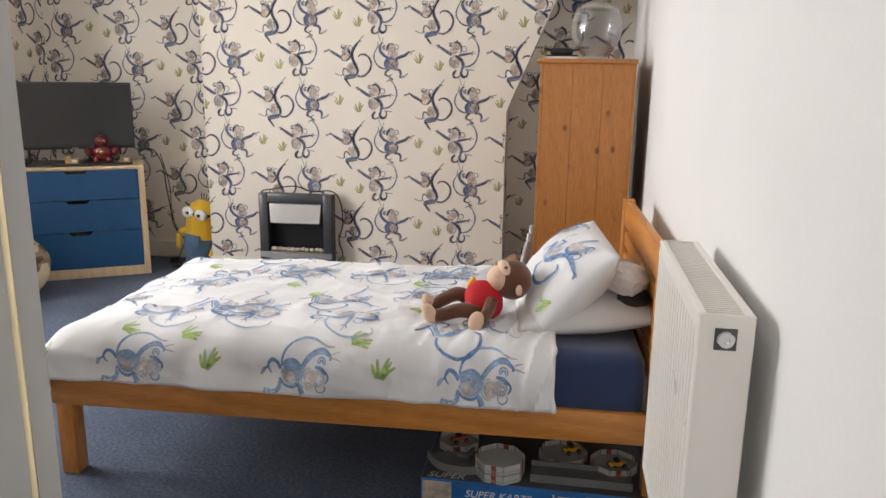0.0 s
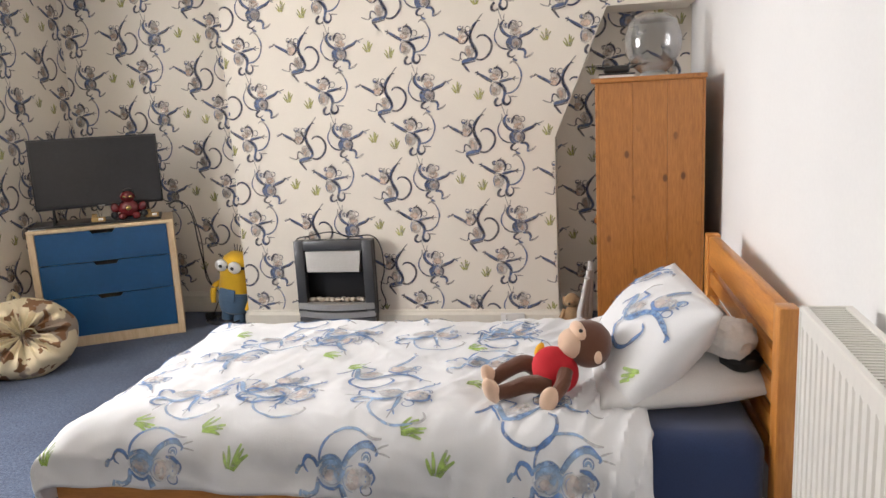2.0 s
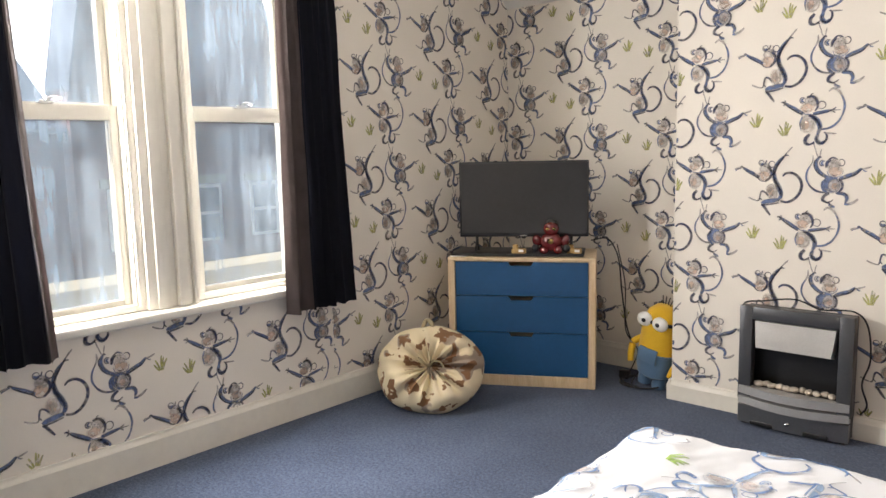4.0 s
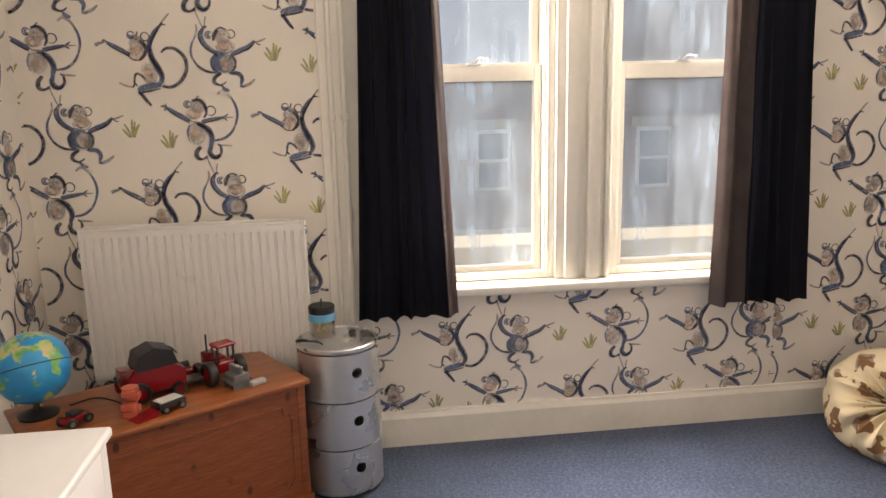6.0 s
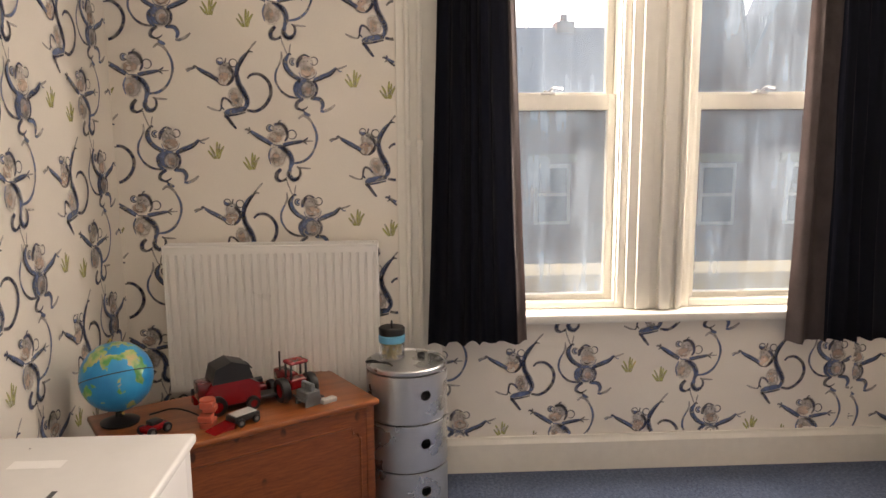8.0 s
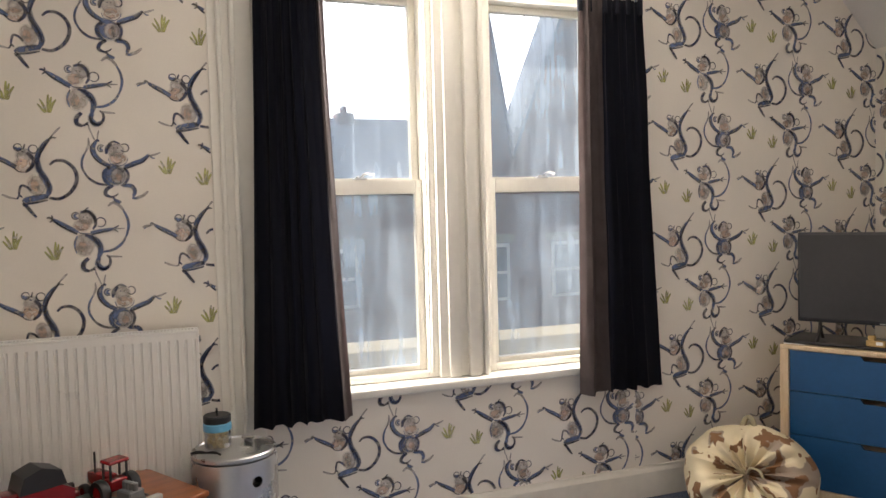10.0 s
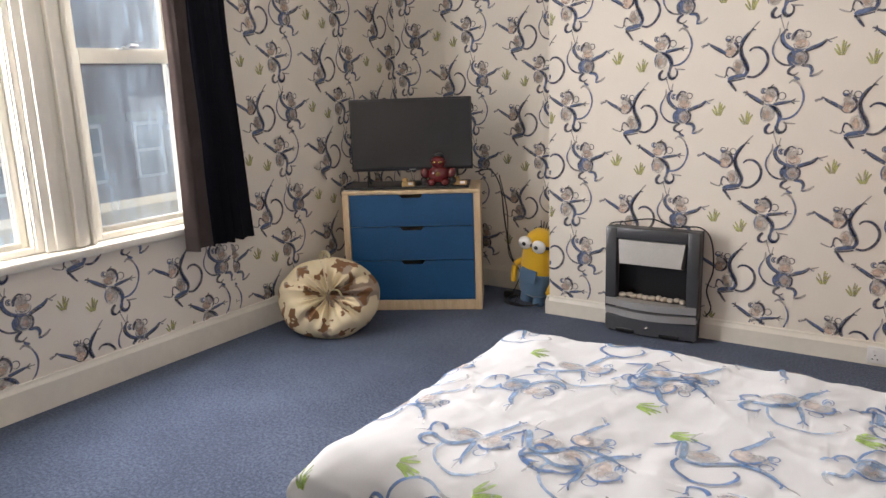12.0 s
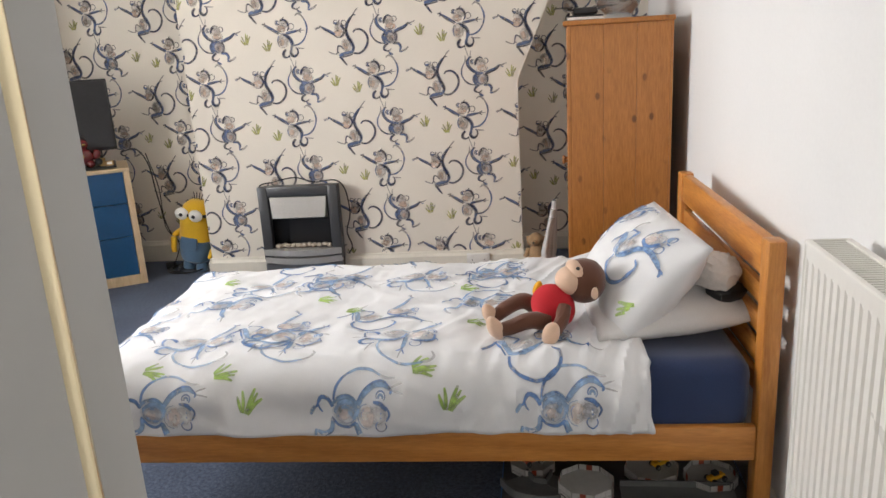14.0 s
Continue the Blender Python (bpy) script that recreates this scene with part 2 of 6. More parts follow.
OFFWHITE = plain("white_cabinet_paint", (0.64, 0.625, 0.60), 0.34, var=0.035, grain=25, bump=0.04)
STONE = plain("pebble", (0.45, 0.39, 0.32), 0.6, var=0.3, grain=50, bump=0.2, big=20)
RED = plain("red_plastic", (0.24, 0.008, 0.011), 0.22, var=0.15, grain=40, bump=0.02)
DARK_RED = plain("dark_red_plastic", (0.13, 0.012, 0.014), 0.22, var=0.3, grain=40, bump=0.02, coat=0.4)
ORANGE = plain("orange_plastic", (0.50, 0.105, 0.06), 0.4, var=0.2)
GREY = plain("grey_plastic", (0.15, 0.155, 0.155), 0.45, var=0.15)
PALE_GREY = plain("pale_grey_plastic", (0.52, 0.52, 0.50), 0.45, var=0.1)
YELLOW = plain("yellow_plush", (0.72, 0.43, 0.012), 0.8, var=0.1, grain=120, bump=0.25, sheen=0.3)
DENIM = plain("blue_plush", (0.085, 0.165, 0.27), 0.85, var=0.12, grain=120, bump=0.25, sheen=0.3)
BROWN = plain("brown_plush", (0.115, 0.042, 0.022), 0.92, var=0.15, grain=220, bump=0.5, sheen=0.3)
PEACH = plain("peach_felt", (0.68, 0.47, 0.34), 0.9, var=0.06, grain=200, bump=0.3, sheen=0.3)
REDCLOTH = plain("red_jersey", (0.50, 0.012, 0.022), 0.85, var=0.12, grain=240, bump=0.35)
YELLOWCLOTH = plain("yellow_print", (0.80, 0.42, 0.02), 0.8, var=0.15)
TAN = plain("tan_plush", (0.40, 0.25, 0.13), 0.95, var=0.25, grain=120, bump=0.6, sheen=0.3)
FUR = plain("white_fur", (0.62, 0.60, 0.58), 0.95, var=0.15, grain=90, bump=0.8)
SKYBLUE = plain("light_blue_lid", (0.12, 0.38, 0.58), 0.35, var=0.1)
SLATE = plain("slate_roof", (0.07, 0.10, 0.165), 0.6, var=0.25, grain=6, bump=0.2, big=1.0)
OUTSTONE = plain("sunlit_stone", (0.34, 0.29, 0.18), 0.8, var=0.12, grain=20, bump=0.3)
TARMAC = plain("street", (0.06, 0.06, 0.062), 0.9, var=0.2, grain=8, bump=0.2)
PANE_FAR = plain("far_window", (0.05, 0.07, 0.10), 0.12, var=0.3, grain=2, bump=0.0)


def carpet_material():
    m, n, l, b = nodes_of("blue_carpet", 0.95)
    v = coords(n, l)
    a = noise_node(n, l, v, 2.2, 5, 0.6)
    f = noise_node(n, l, v, 210, 2, 0.7)
    g = noise_node(n, l, v, 75, 4, 0.75)
    r = ramp_node(n, [(0.32, (0.011, 0.019, 0.042)), (0.5, (0.041, 0.063, 0.116)), (0.68, (0.12, 0.155, 0.235))])
    s = n.new("ShaderNodeMath")
    s.operation = "MULTIPLY_ADD"
    l.new(g, s.inputs[0])
    s.inputs[1].default_value = 0.80
    t = n.new("ShaderNodeMath")
    t.operation = "MULTIPLY"
    l.new(a, t.inputs[0])
    t.inputs[1].default_value = 0.22
    l.new(t.outputs[0], s.inputs[2])
    l.new(s.outputs[0], r.inputs[0])
    l.new(r.outputs[0], b.inputs["Base Color"])
    b.inputs["Sheen Weight"].default_value = 0.12
    b.inputs["Sheen Roughness"].default_value = 0.5
    add_bump(n, l, b, g, 0.9, 0.006)
    return m


def brick_material():
    m, n, l, b = nodes_of("far_brick", 0.9)
    t = n.new("ShaderNodeTexBrick")
    t.inputs["Color1"].default_value = (0.24, 0.085, 0.06, 1)
    t.inputs["Color2"].default_value = (0.17, 0.06, 0.045, 1)
    t.inputs["Mortar"].default_value = (0.30, 0.26, 0.22, 1)
    t.inputs["Scale"].default_value = 4.4
    sp = n.new("ShaderNodeSeparateXYZ")
    cb = n.new("ShaderNodeCombineXYZ")
    l.new(coords(n, l), sp.inputs[0])
    l.new(sp.outputs[1], cb.inputs[0])
    l.new(sp.outputs[2], cb.inputs[1])
    l.new(cb.outputs[0], t.inputs["Vector"])
    l.new(t.outputs[0], b.inputs["Base Color"])
    return m


def glass_material(name, dirt):
    """A clear pane with a film of dried rain streaks."""
    m, n, l, b = nodes_of(name)
    n.remove(b)
    out = n["Material Output"]
    clear = n.new("ShaderNodeBsdfTransparent")
    gloss = n.new("ShaderNodeBsdfGlossy")
    gloss.inputs["Roughness"].default_value = 0.03
    film = n.new("ShaderNodeBsdfTranslucent")
    film.inputs[0].default_value = (0.76, 0.88, 1.0, 1)
    fr = n.new("ShaderNodeFresnel")
    fr.inputs[0].default_value = 1.45
    m1 = n.new("ShaderNodeMixShader")
    l.new(fr.outputs[0], m1.inputs[0])
    l.new(clear.outputs[0], m1.inputs[1])
    l.new(gloss.outputs[0], m1.inputs[2])
    st = noise_node(n, l, coords(n, l, (1, 1, 0.10)), 22, 4, 0.6)
    sp = noise_node(n, l, coords(n, l), 3.0, 3, 0.6)
    mul = n.new("ShaderNodeMath")
    mul.operation = "MULTIPLY"
    l.new(st, mul.inputs[0])
    l.new(sp, mul.inputs[1])
    mr = n.new("ShaderNodeMapRange")
    mr.inputs["From Min"].default_value, mr.inputs["From Max"].default_value = 0.16, 0.40
    mr.inputs["To Min"].default_value, mr.inputs["To Max"].default_value = dirt * 0.35, dirt
    l.new(mul.outputs[0], mr.inputs[0])
    m2 = n.new("ShaderNodeMixShader")
    l.new(mr.outputs[0], m2.inputs[0])
    l.new(m1.outputs[0], m2.inputs[1])
    l.new(film.outputs[0], m2.inputs[2])
    l.new(m2.outputs[0], out.inputs[0])
    return m


def clear_plastic():
    m, n, l, b = nodes_of("clear_plastic", 0.08)
    n.remove(b)
    t, g = n.new("ShaderNodeBsdfTransparent"), n.new("ShaderNodeBsdfGlossy")
    t.inputs[0].default_value = (0.92, 0.93, 0.94, 1)
    g.inputs["Roughness"].default_value = 0.12
    lw = n.new("ShaderNodeLayerWeight")
    lw.inputs[0].default_value = 0.35
    mx = n.new("ShaderNodeMixShader")
    l.new(lw.outputs[1], mx.inputs[0])
    l.new(t.outputs[0], mx.inputs[1])
    l.new(g.outputs[0], mx.inputs[2])
    l.new(mx.outputs[0], n["Material Output"].inputs[0])
    return m


def ink(name, c, strength=0.85, var=0.35):
    """Water-colour ink: uneven in tone, thinning towards the edges of a stroke (UV v runs across it)."""
    m, n, l, b = nodes_of(name, 0.75)
    v = coords(n, l)
    a = noise_node(n, l, v, 38, 4, 0.65)
    r = ramp_node(n, [(0.3, [x * (1 - var) for x in c]), (0.7, [min(1, x * (1 + var) + 0.04) for x in c])])
    l.new(a, r.inputs[0])
    l.new(r.outputs[0], b.inputs["Base Color"])
    uv = n.new("ShaderNodeTexCoord")
    sx = n.new("ShaderNodeSeparateXYZ")
    l.new(uv.outputs["UV"], sx.inputs[0])
    edge = n.new("ShaderNodeMapRange")
    edge.inputs["From Min"].default_value, edge.inputs["From Max"].default_value = 0.0, 0.40
    edge.inputs["To Min"].default_value, edge.inputs["To Max"].default_value = 0.05, 1.0
    l.new(sx.outputs[1], edge.inputs[0])
    k = n.new("ShaderNodeMapRange")
    k.inputs["From Min"].default_value, k.inputs["From Max"].default_value = 0.3, 0.7
    k.inputs["To Min"].default_value, k.inputs["To Max"].default_value = strength * 0.55, min(1, strength * 1.1)
    l.new(a, k.inputs[0])
    mul = n.new("ShaderNodeMath")
    mul.operation = "MULTIPLY"
    mul.use_clamp = True
    l.new(edge.outputs[0], mul.inputs[0])
    l.new(k.outputs[0], mul.inputs[1])
    l.new(mul.outputs[0], b.inputs["Alpha"])
    return m


CARPET = carpet_material()
BRICK = brick_material()
GLASS = glass_material("streaked_window_glass", 0.34)
CLEAR = clear_plastic()
INK = [ink("ink_navy", (0.011, 0.020, 0.074), 1.0), ink("ink_grey", (0.085, 0.130, 0.26), 0.92), ink("ink_wash", (0.53, 0.49, 0.45), 0.70),
       ink("ink_green", (0.46, 0.46, 0.12), 0.7), ink("ink_blush", (0.66, 0.48, 0.38), 0.5)]
INK_CLOTH = [ink("cloth_blue", (0.065, 0.165, 0.40), 0.9), ink("cloth_pale_blue", (0.22, 0.36, 0.58), 0.75), ink("cloth_wash", (0.55, 0.55, 0.57), 0.6),
             ink("cloth_green", (0.33, 0.50, 0.08), 0.8), ink("cloth_blush", (0.70, 0.58, 0.52), 0.5)]

# ---------------------------------------------------------------- plan
W, E_, S, N = -3.87, 0.37, 0.48, 5.28       # faces of the window wall, white wall, door wall, alcove back
BREAST = 4.885                              # face of the chimney breast
TOP = 2.78                                  # ceiling
WIN1, WIN2 = (1.93, 2.605), (2.855, 3.53)   # window openings along y
SILL, HEAD = 0.72, 2.52


def structure(name, bm, m, label, category="", soft=False):
    return single(name, bm, m, label, category or name.split("_")[0], kind="structure", soft=soft)


bm = bmesh.new()
bmesh.ops.create_grid(bm, x_segments=2, y_segments=2, size=1)
bm.transform(Matrix.Translation((-1.75, 2.3, 0)) @ Matrix.Diagonal((2.2, 4.2, 1, 1)))
bm2 = bmesh.ops.extrude_face_region(bm, geom=list(bm.faces))
bmesh.ops.translate(bm, verts=[v for v in bm2["geom"] if isinstance(v, bmesh.types.BMVert)], vec=(0, 0, -0.1))
structure("floor", bm, CARPET, "worn blue cut-pile carpet over the whole floor", "carpet")

# window wall, built round the pair of windows
b = bmesh.new()
box(W - 0.30, W, S - 0.2, WIN1[0], 0, TOP, bm=b)
box(W - 0.30, W, WIN2[1], N + 0.2, 0, TOP, bm=b)
box(W - 0.30, W, WIN1[0], WIN2[1], 0, SILL - 0.04, bm=b)
box(W - 0.30, W, WIN1[0], WIN2[1], HEAD + 0.02, TOP, bm=b)
wall_west = structure("wall_west", b, PAPER, "cream wallpapered wall round the two sash windows", "wall")
EAST = lambda y: 0.216 + 0.054 * y         # the white wall runs a little out of square
E_ = EAST(N)
wall_east = structure("wall_east", prism([(EAST(-1.6), -1.6), (E_, N), (E_, N + 0.2), (E_ + 0.2, N + 0.2), (E_ + 0.2, -1.6)], 0, TOP, "z"), WHITE_WALL, "plain white painted wall", "wall")
b = bmesh.new()
box(W, -0.59, S - 0.12, S, 0, TOP, bm=b)
box(-0.59, EAST(S) - 0.008, S - 0.12, S, 2.06, TOP, bm=b)
wall_south = structure("wall_south", b, PAPER, "cream wallpapered wall with the doorway", "wall")
wall_north = structure("wall_north", box(W, E_, N, N + 0.15, 0, TOP), PAPER, "cream wallpapered wall behind the alcoves", "wall")
outline = [(-2.445, 0), (-0.345, 0), (-0.345, 1.19), (-0.03, 1.94), (E_ - 0.03, 1.94), (E_ - 0.03, TOP), (-2.445, TOP)]
chimney = structure("chimney_breast", prism(outline, BREAST, N, "y"), PAPER, "cream wallpapered chimney breast flaring over the alcove", "chimney breast")
structure("ceiling", box(W - 0.3, E_ + 0.15, -1.7, N + 0.15, TOP, TOP + 0.12), CEIL, "plain white plaster ceiling", "ceiling")
structure("ceiling_alcove", prism([(N, 2.36), (N, TOP), (BREAST - 0.02, TOP)], W, -2.445, "x"), CEIL, "sloping plaster soffit over the alcove", "ceiling")

# hall behind the door
b = bmesh.new()
box(-1.4, -1.3, -1.6, S - 0.12, 0, TOP, bm=b)
box(-1.4, E_ + 0.15, -1.7, -1.6, 0, TOP, bm=b)
structure("wall_hall", b, WHITE_WALL, "plain white hall walls", "wall")


def skirting(name, x0, x1, y0, y1, face, h=0.155):
    """face: the side that shows, '+x', '-x', '+y' or '-y'."""
    d = 0.02
    prof = [(0, 0), (d, 0), (d, h - 0.03), (d * 0.55, h - 0.012), (d * 0.45, h), (0, h)]
    if face[1] == "x":
        s = 1 if face[0] == "+" else -1
        bm = prism([(x0 + s * a, z) for a, z in prof], y0, y1, "y")
    else:
        s = 1 if face[0] == "+" else -1
        bm = prism([(y0 + s * a, z) for a, z in prof], x0, x1, "x")
    return structure(name, bm, SKIRT, "cream gloss-painted wooden skirting board", "skirting")


skirting("baseboard_west", W, W, S + 0.02, N, "+x", 0.16)
skirting("baseboard_chimney", -2.445, -0.345, BREAST, BREAST, "-y", 0.115)
skirting("baseboard_chimney_side", -2.445, -2.445, BREAST - 0.02, N - 0.02, "-x", 0.115)
skirting("baseboard_alcove_left", W + 0.02, -2.445, N, N, "-y", 0.15)
skirting("baseboard_alcove_right", -0.345, E_ - 0.02, N, N, "-y", 0.12)
skirting("baseboard_chimney_return", -0.345, -0.345, BREAST - 0.02, N - 0.02, "+x", 0.115)
skirting("baseboard_south", W + 0.02, -0.64, S, S, "+y", 0.15)
structure("baseboard_east", prism([(EAST(S), S), (EAST(S) - 0.02, S), (EAST(N) - 0.02, N), (EAST(N), N)], 0, 0.13, "z"), SKIRT, "cream gloss-painted wooden skirting board", "skirting")

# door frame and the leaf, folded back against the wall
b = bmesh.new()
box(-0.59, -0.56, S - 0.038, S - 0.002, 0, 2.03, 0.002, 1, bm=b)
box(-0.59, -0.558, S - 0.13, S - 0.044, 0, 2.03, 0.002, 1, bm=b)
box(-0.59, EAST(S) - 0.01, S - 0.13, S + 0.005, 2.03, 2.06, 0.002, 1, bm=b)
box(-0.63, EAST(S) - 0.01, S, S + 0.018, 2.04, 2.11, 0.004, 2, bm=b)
structure("trim_door", b, LINING_SHADED, "door lining greyed as if in shade, with a narrow rebate", "door frame", soft=True)
# added brassy bead in place of the bright line of light by the hinge
structure("trim_strip", tube([(-0.5625, S - 0.041, 0.004), (-0.5625, S - 0.041, 2.028)], 0.0065, 12, n=1), LIGHT_LINE, "brassy bead standing in for a line of light down the door lining", "draught strip", soft=True)
door = thing("door_1", "white gloss-painted door standing wide open", "door", -0.60, S + 0.035, 0.008, 133, kind="structure")
b = box(0.004, 0.784, 0, 0.040, 0, 2.0, 0.003, 1)
part("leaf", b, GLOSS, door)
for z0, z1 in ((0.25, 0.85), (1.05, 1.80)):
    for x0, x1 in ((0.11, 0.36), (0.43, 0.68)):
        part("panel", box(x0, x1, -0.007, 0.001, z0, z1, 0.006, 2), GLOSS, door)
knob = [(0.0, 0.0), (0.026, 0.0), (0.026, 0.005), (0.010, 0.008), (0.010, 0.028), (0.024, 0.040), (0.029, 0.055), (0.022, 0.066), (0, 0.07)]
part("door_knob", lathe(knob, 24, m=pose(0.725, 0.0, 0.87, 90, 0, 0)), BRASS, door, "worn brass door knob")


# ---------------------------------------------------------------- windows
def sash_window(name, y0, y1):
    t = thing(name, "white-painted sash window with rain-streaked panes", "window", W, 0, 0, kind="structure", group="windows")
    b = bmesh.new()                           # box frame
    for a0, a1 in ((y0, y0 + 0.045), (y1 - 0.045, y1)):
        box(-0.24, -0.06, a0, a1, SILL, HEAD, 0.004, 2, bm=b)
    box(-0.24, -0.06, y0 + 0.045, y1 - 0.045, HEAD - 0.03, HEAD, 0.004, 2, bm=b)
    box(-0.24, -0.06, y0 + 0.045, y1 - 0.045, SILL, SILL + 0.03, 0.004, 2, bm=b)
    part("window_frame", b, GLOSS, t)
    for k, (x0, x1, z0, z1, low) in enumerate(((-0.20, -0.155, 1.60, HEAD - 0.03, 0.055), (-0.15, -0.105, SILL + 0.02, 1.645, 0.035))):
        b = bmesh.new()
        i0, i1 = y0 + 0.045, y1 - 0.045
        for a0, a1 in ((i0, i0 + 0.034), (i1 - 0.034, i1)):
            box(x0, x1, a0, a1, z0, z1, 0.004, 2, bm=b)
        box(x0, x1, i0 + 0.034, i1 - 0.034, z0, z0 + low, 0.004, 2, bm=b)
        box(x0, x1, i0 + 0.034, i1 - 0.034, z1 - (0.032 if k == 0 else 0.066), z1, 0.004, 2, bm=b)
        s = part("sash", b, GLOSS, t)
        g = part("pane", box(x0 + 0.018, x0 + 0.023, i0 + 0.035, i1 - 0.035, z0 + 0.02, z1 - 0.02), GLASS, s)
        g.visible_shadow = False
    for a0, a1 in ((y0, y0 + 0.035), (y1 - 0.035, y1)):   # staff bead
        part("bead", box(-0.10, -0.05, a0, a1, SILL + 0.02, HEAD - 0.02, 0.006, 2), GLOSS, t)
    yc = (y0 + y1) / 2
    b = box(-0.135, -0.098, yc - 0.03, yc + 0.03, 1.646, 1.654, 0.002, 1)
    tube([(-0.115, yc, 1.65), (-0.10, yc + 0.02, 1.672), (-0.085, yc + 0.055, 1.668)], 0.006, 6, bm=b)
    ball(0.009, 0.009, 0.007, pose(-0.115, yc - 0.012, 1.658), 10, bm=b)
    part("sash_fastener", b, STEEL, t, "tarnished metal sash fastener")
    return t


sash_window("window_1", *WIN1)
sash_window("window_2", *WIN2)
# mullion, outer architraves and board
b = bmesh.new()
box(W - 0.24, W - 0.03, WIN1[1], WIN2[0], SILL, HEAD, 0.004, 2, bm=b)
box(W - 0.035, W - 0.012, WIN1[1] + 0.04, WIN1[1] + 0.10, SILL, HEAD, 0.006, 2, bm=b)
box(W - 0.035, W + 0.004, WIN1[1] + 0.135, WIN2[0] - 0.06, SILL, HEAD, 0.008, 2, bm=b)
box(W - 0.035, W - 0.008, WIN2[0] - 0.035, WIN2[0] - 0.012, SILL, HEAD, 0.006, 2, bm=b)
structure("trim_mullion", b, GLOSS, "white gloss-painted moulded mullion between the windows", "mullion", soft=True)
b = bmesh.new()
for y0, y1 in ((WIN1[0] - 0.13, WIN1[0]), (WIN2[1], WIN2[1] + 0.10)):
    box(W, W + 0.018, y0, y1, SILL - 0.02, HEAD + 0.10, 0.005, 2, bm=b)
    box(W + 0.016, W + 0.030, y0 + 0.01, y0 + 0.045, SILL - 0.02, HEAD + 0.10, 0.006, 2, bm=b)
box(W, W + 0.022, WIN1[0], WIN2[1], HEAD, HEAD + 0.10, 0.005, 2, bm=b)
structure("trim_window", b, GLOSS, "white gloss-painted window architrave", "architrave", soft=True)
structure("trim_board", box(W, W + 0.010, 1.62, WIN1[0] - 0.132, 0.162, TOP - 0.002, 0.003, 1), GLOSS, "white gloss-painted board behind the heating pipes", "trim", soft=True)
structure("trim_sill", box(W - 0.10, W + 0.045, WIN1[0] - 0.13, WIN2[1] + 0.10, SILL - 0.045, SILL - 0.002, 0.012, 3), GLOSS,
          "white gloss-painted window board", "window sill", soft=True)

# ---------------------------------------------------------------- the street outside
single("ground", box(-120, W - 0.35, -90, 90, -3.3, -3.2), TARMAC, "grey tarmac street outside", "street", kind="structure")
structure("ledge", box(W - 0.72, W - 0.42, 1.2, 4.6, 0.50, 0.80, 0.01, 2), OUTSTONE, "sunlit cream stone ledge outside the window", "ledge")


def terrace(x, y0, y1, eaves, ridge, windows, gable=False, depth=6.0):
    t = thing("terraced_house", "red-brick terraced house with a slate roof", "house", x, 0, -3.2, group="houses across the street")
    part("wall", box(-depth, 0, y0, y1, 0, eaves), BRICK, t)
    if gable:
        yc = (y0 + y1) / 2
        part("gable", prism([(y0, eaves), (y1, eaves), (yc, ridge)], -depth, 0, "x"), BRICK, t)
        b = bmesh.new()
        for a in (y0, y1):
            prism([(a, eaves - 0.1), (yc, ridge + 0.05), (yc, ridge + 0.25), (a, eaves + 0.1)], -depth - 0.1, 0.15, "x", bm=b)
        part("roof", b, SLATE, t)
    else:
        part("roof", prism([(0.3, eaves), (-3, ridge), (-6.3, eaves)], y0, y1, "y"), SLATE, t)
        part("gutter", tube([(0.34, y0 + 0.01, eaves - 0.02), (0.34, y1 - 0.01, eaves - 0.02)], 0.06, 8, n=1), BLACK, t)
        ch = part("chimney", box(-3.3, -2.7, y1 - 2.2, y1 - 1.7, ridge - 0.3, ridge + 0.12), BRICK, t)
        part("pot", lathe([(0.11, ridge + 0.12), (0.10, ridge + 0.34), (0.08, ridge + 0.34), (0.08, ridge + 0.12)], 12, m=Matrix.Translation((-3, y1 - 1.95, 0))), BRICK, ch)
    part("band", box(-0.02, 0.04, y0 + 0.004, y1 - 0.004, 1.1, 1.35), OUTSTONE, t, "pale stone band across the brickwork")
    for yc in windows:
        for z in (-0.4, 2.35):
            w = part("window", box(-0.02, 0.05, yc - 0.45, yc + 0.45, max(z, 0.1), z + 1.5, 0.01, 1), GLOSS, t)
            for k in (0, 1):
                part("pane", box(0.04, 0.062, yc - 0.36, yc + 0.36, max(z, 0.1) + 0.08 + k * 0.7, z + 0.7 + k * 0.7), PANE_FAR, w)
            part("lintel", box(-0.02, 0.06, yc - 0.6, yc + 0.6, z + 1.52, z + 1.74), OUTSTONE, t)
    return t


terrace(-19, -20, -5.0, 5.25, 7.5, (-17.5, -13.5, -9.5, -6.5))
terrace(-19, -5.0, 8.1, 5.25, 7.5, (-3.0, 0.4, 3.2, 5.3))
terrace(-18.5, 8.1, 9.85, 6.2, 11.0, (9.25,), True, 1.2)
terrace(-18.5, 9.85, 14.4, 6.2, 11.7, (11.4, 13.2), True, 1.2)
terrace(-19, 14.4, 30, 5.25, 7.5, (16.2, 19.0, 22.5, 26.0))

# hazy bright sky low over the street, far behind the houses
HAZE, _n, _l, _b = nodes_of("bright_haze", 1.0)
_b.inputs["Base Color"].default_value = (0.8, 0.8, 0.8, 1)
_b.inputs["Emission Color"].default_value = (0.93, 0.97, 1.0, 1)
_b.inputs["Emission Strength"].default_value = 5.0
structure("backdrop", box(-80.5, -80, -90, 110, -6, 48), HAZE, "pale bright hazy sky behind the far roofs", "sky")

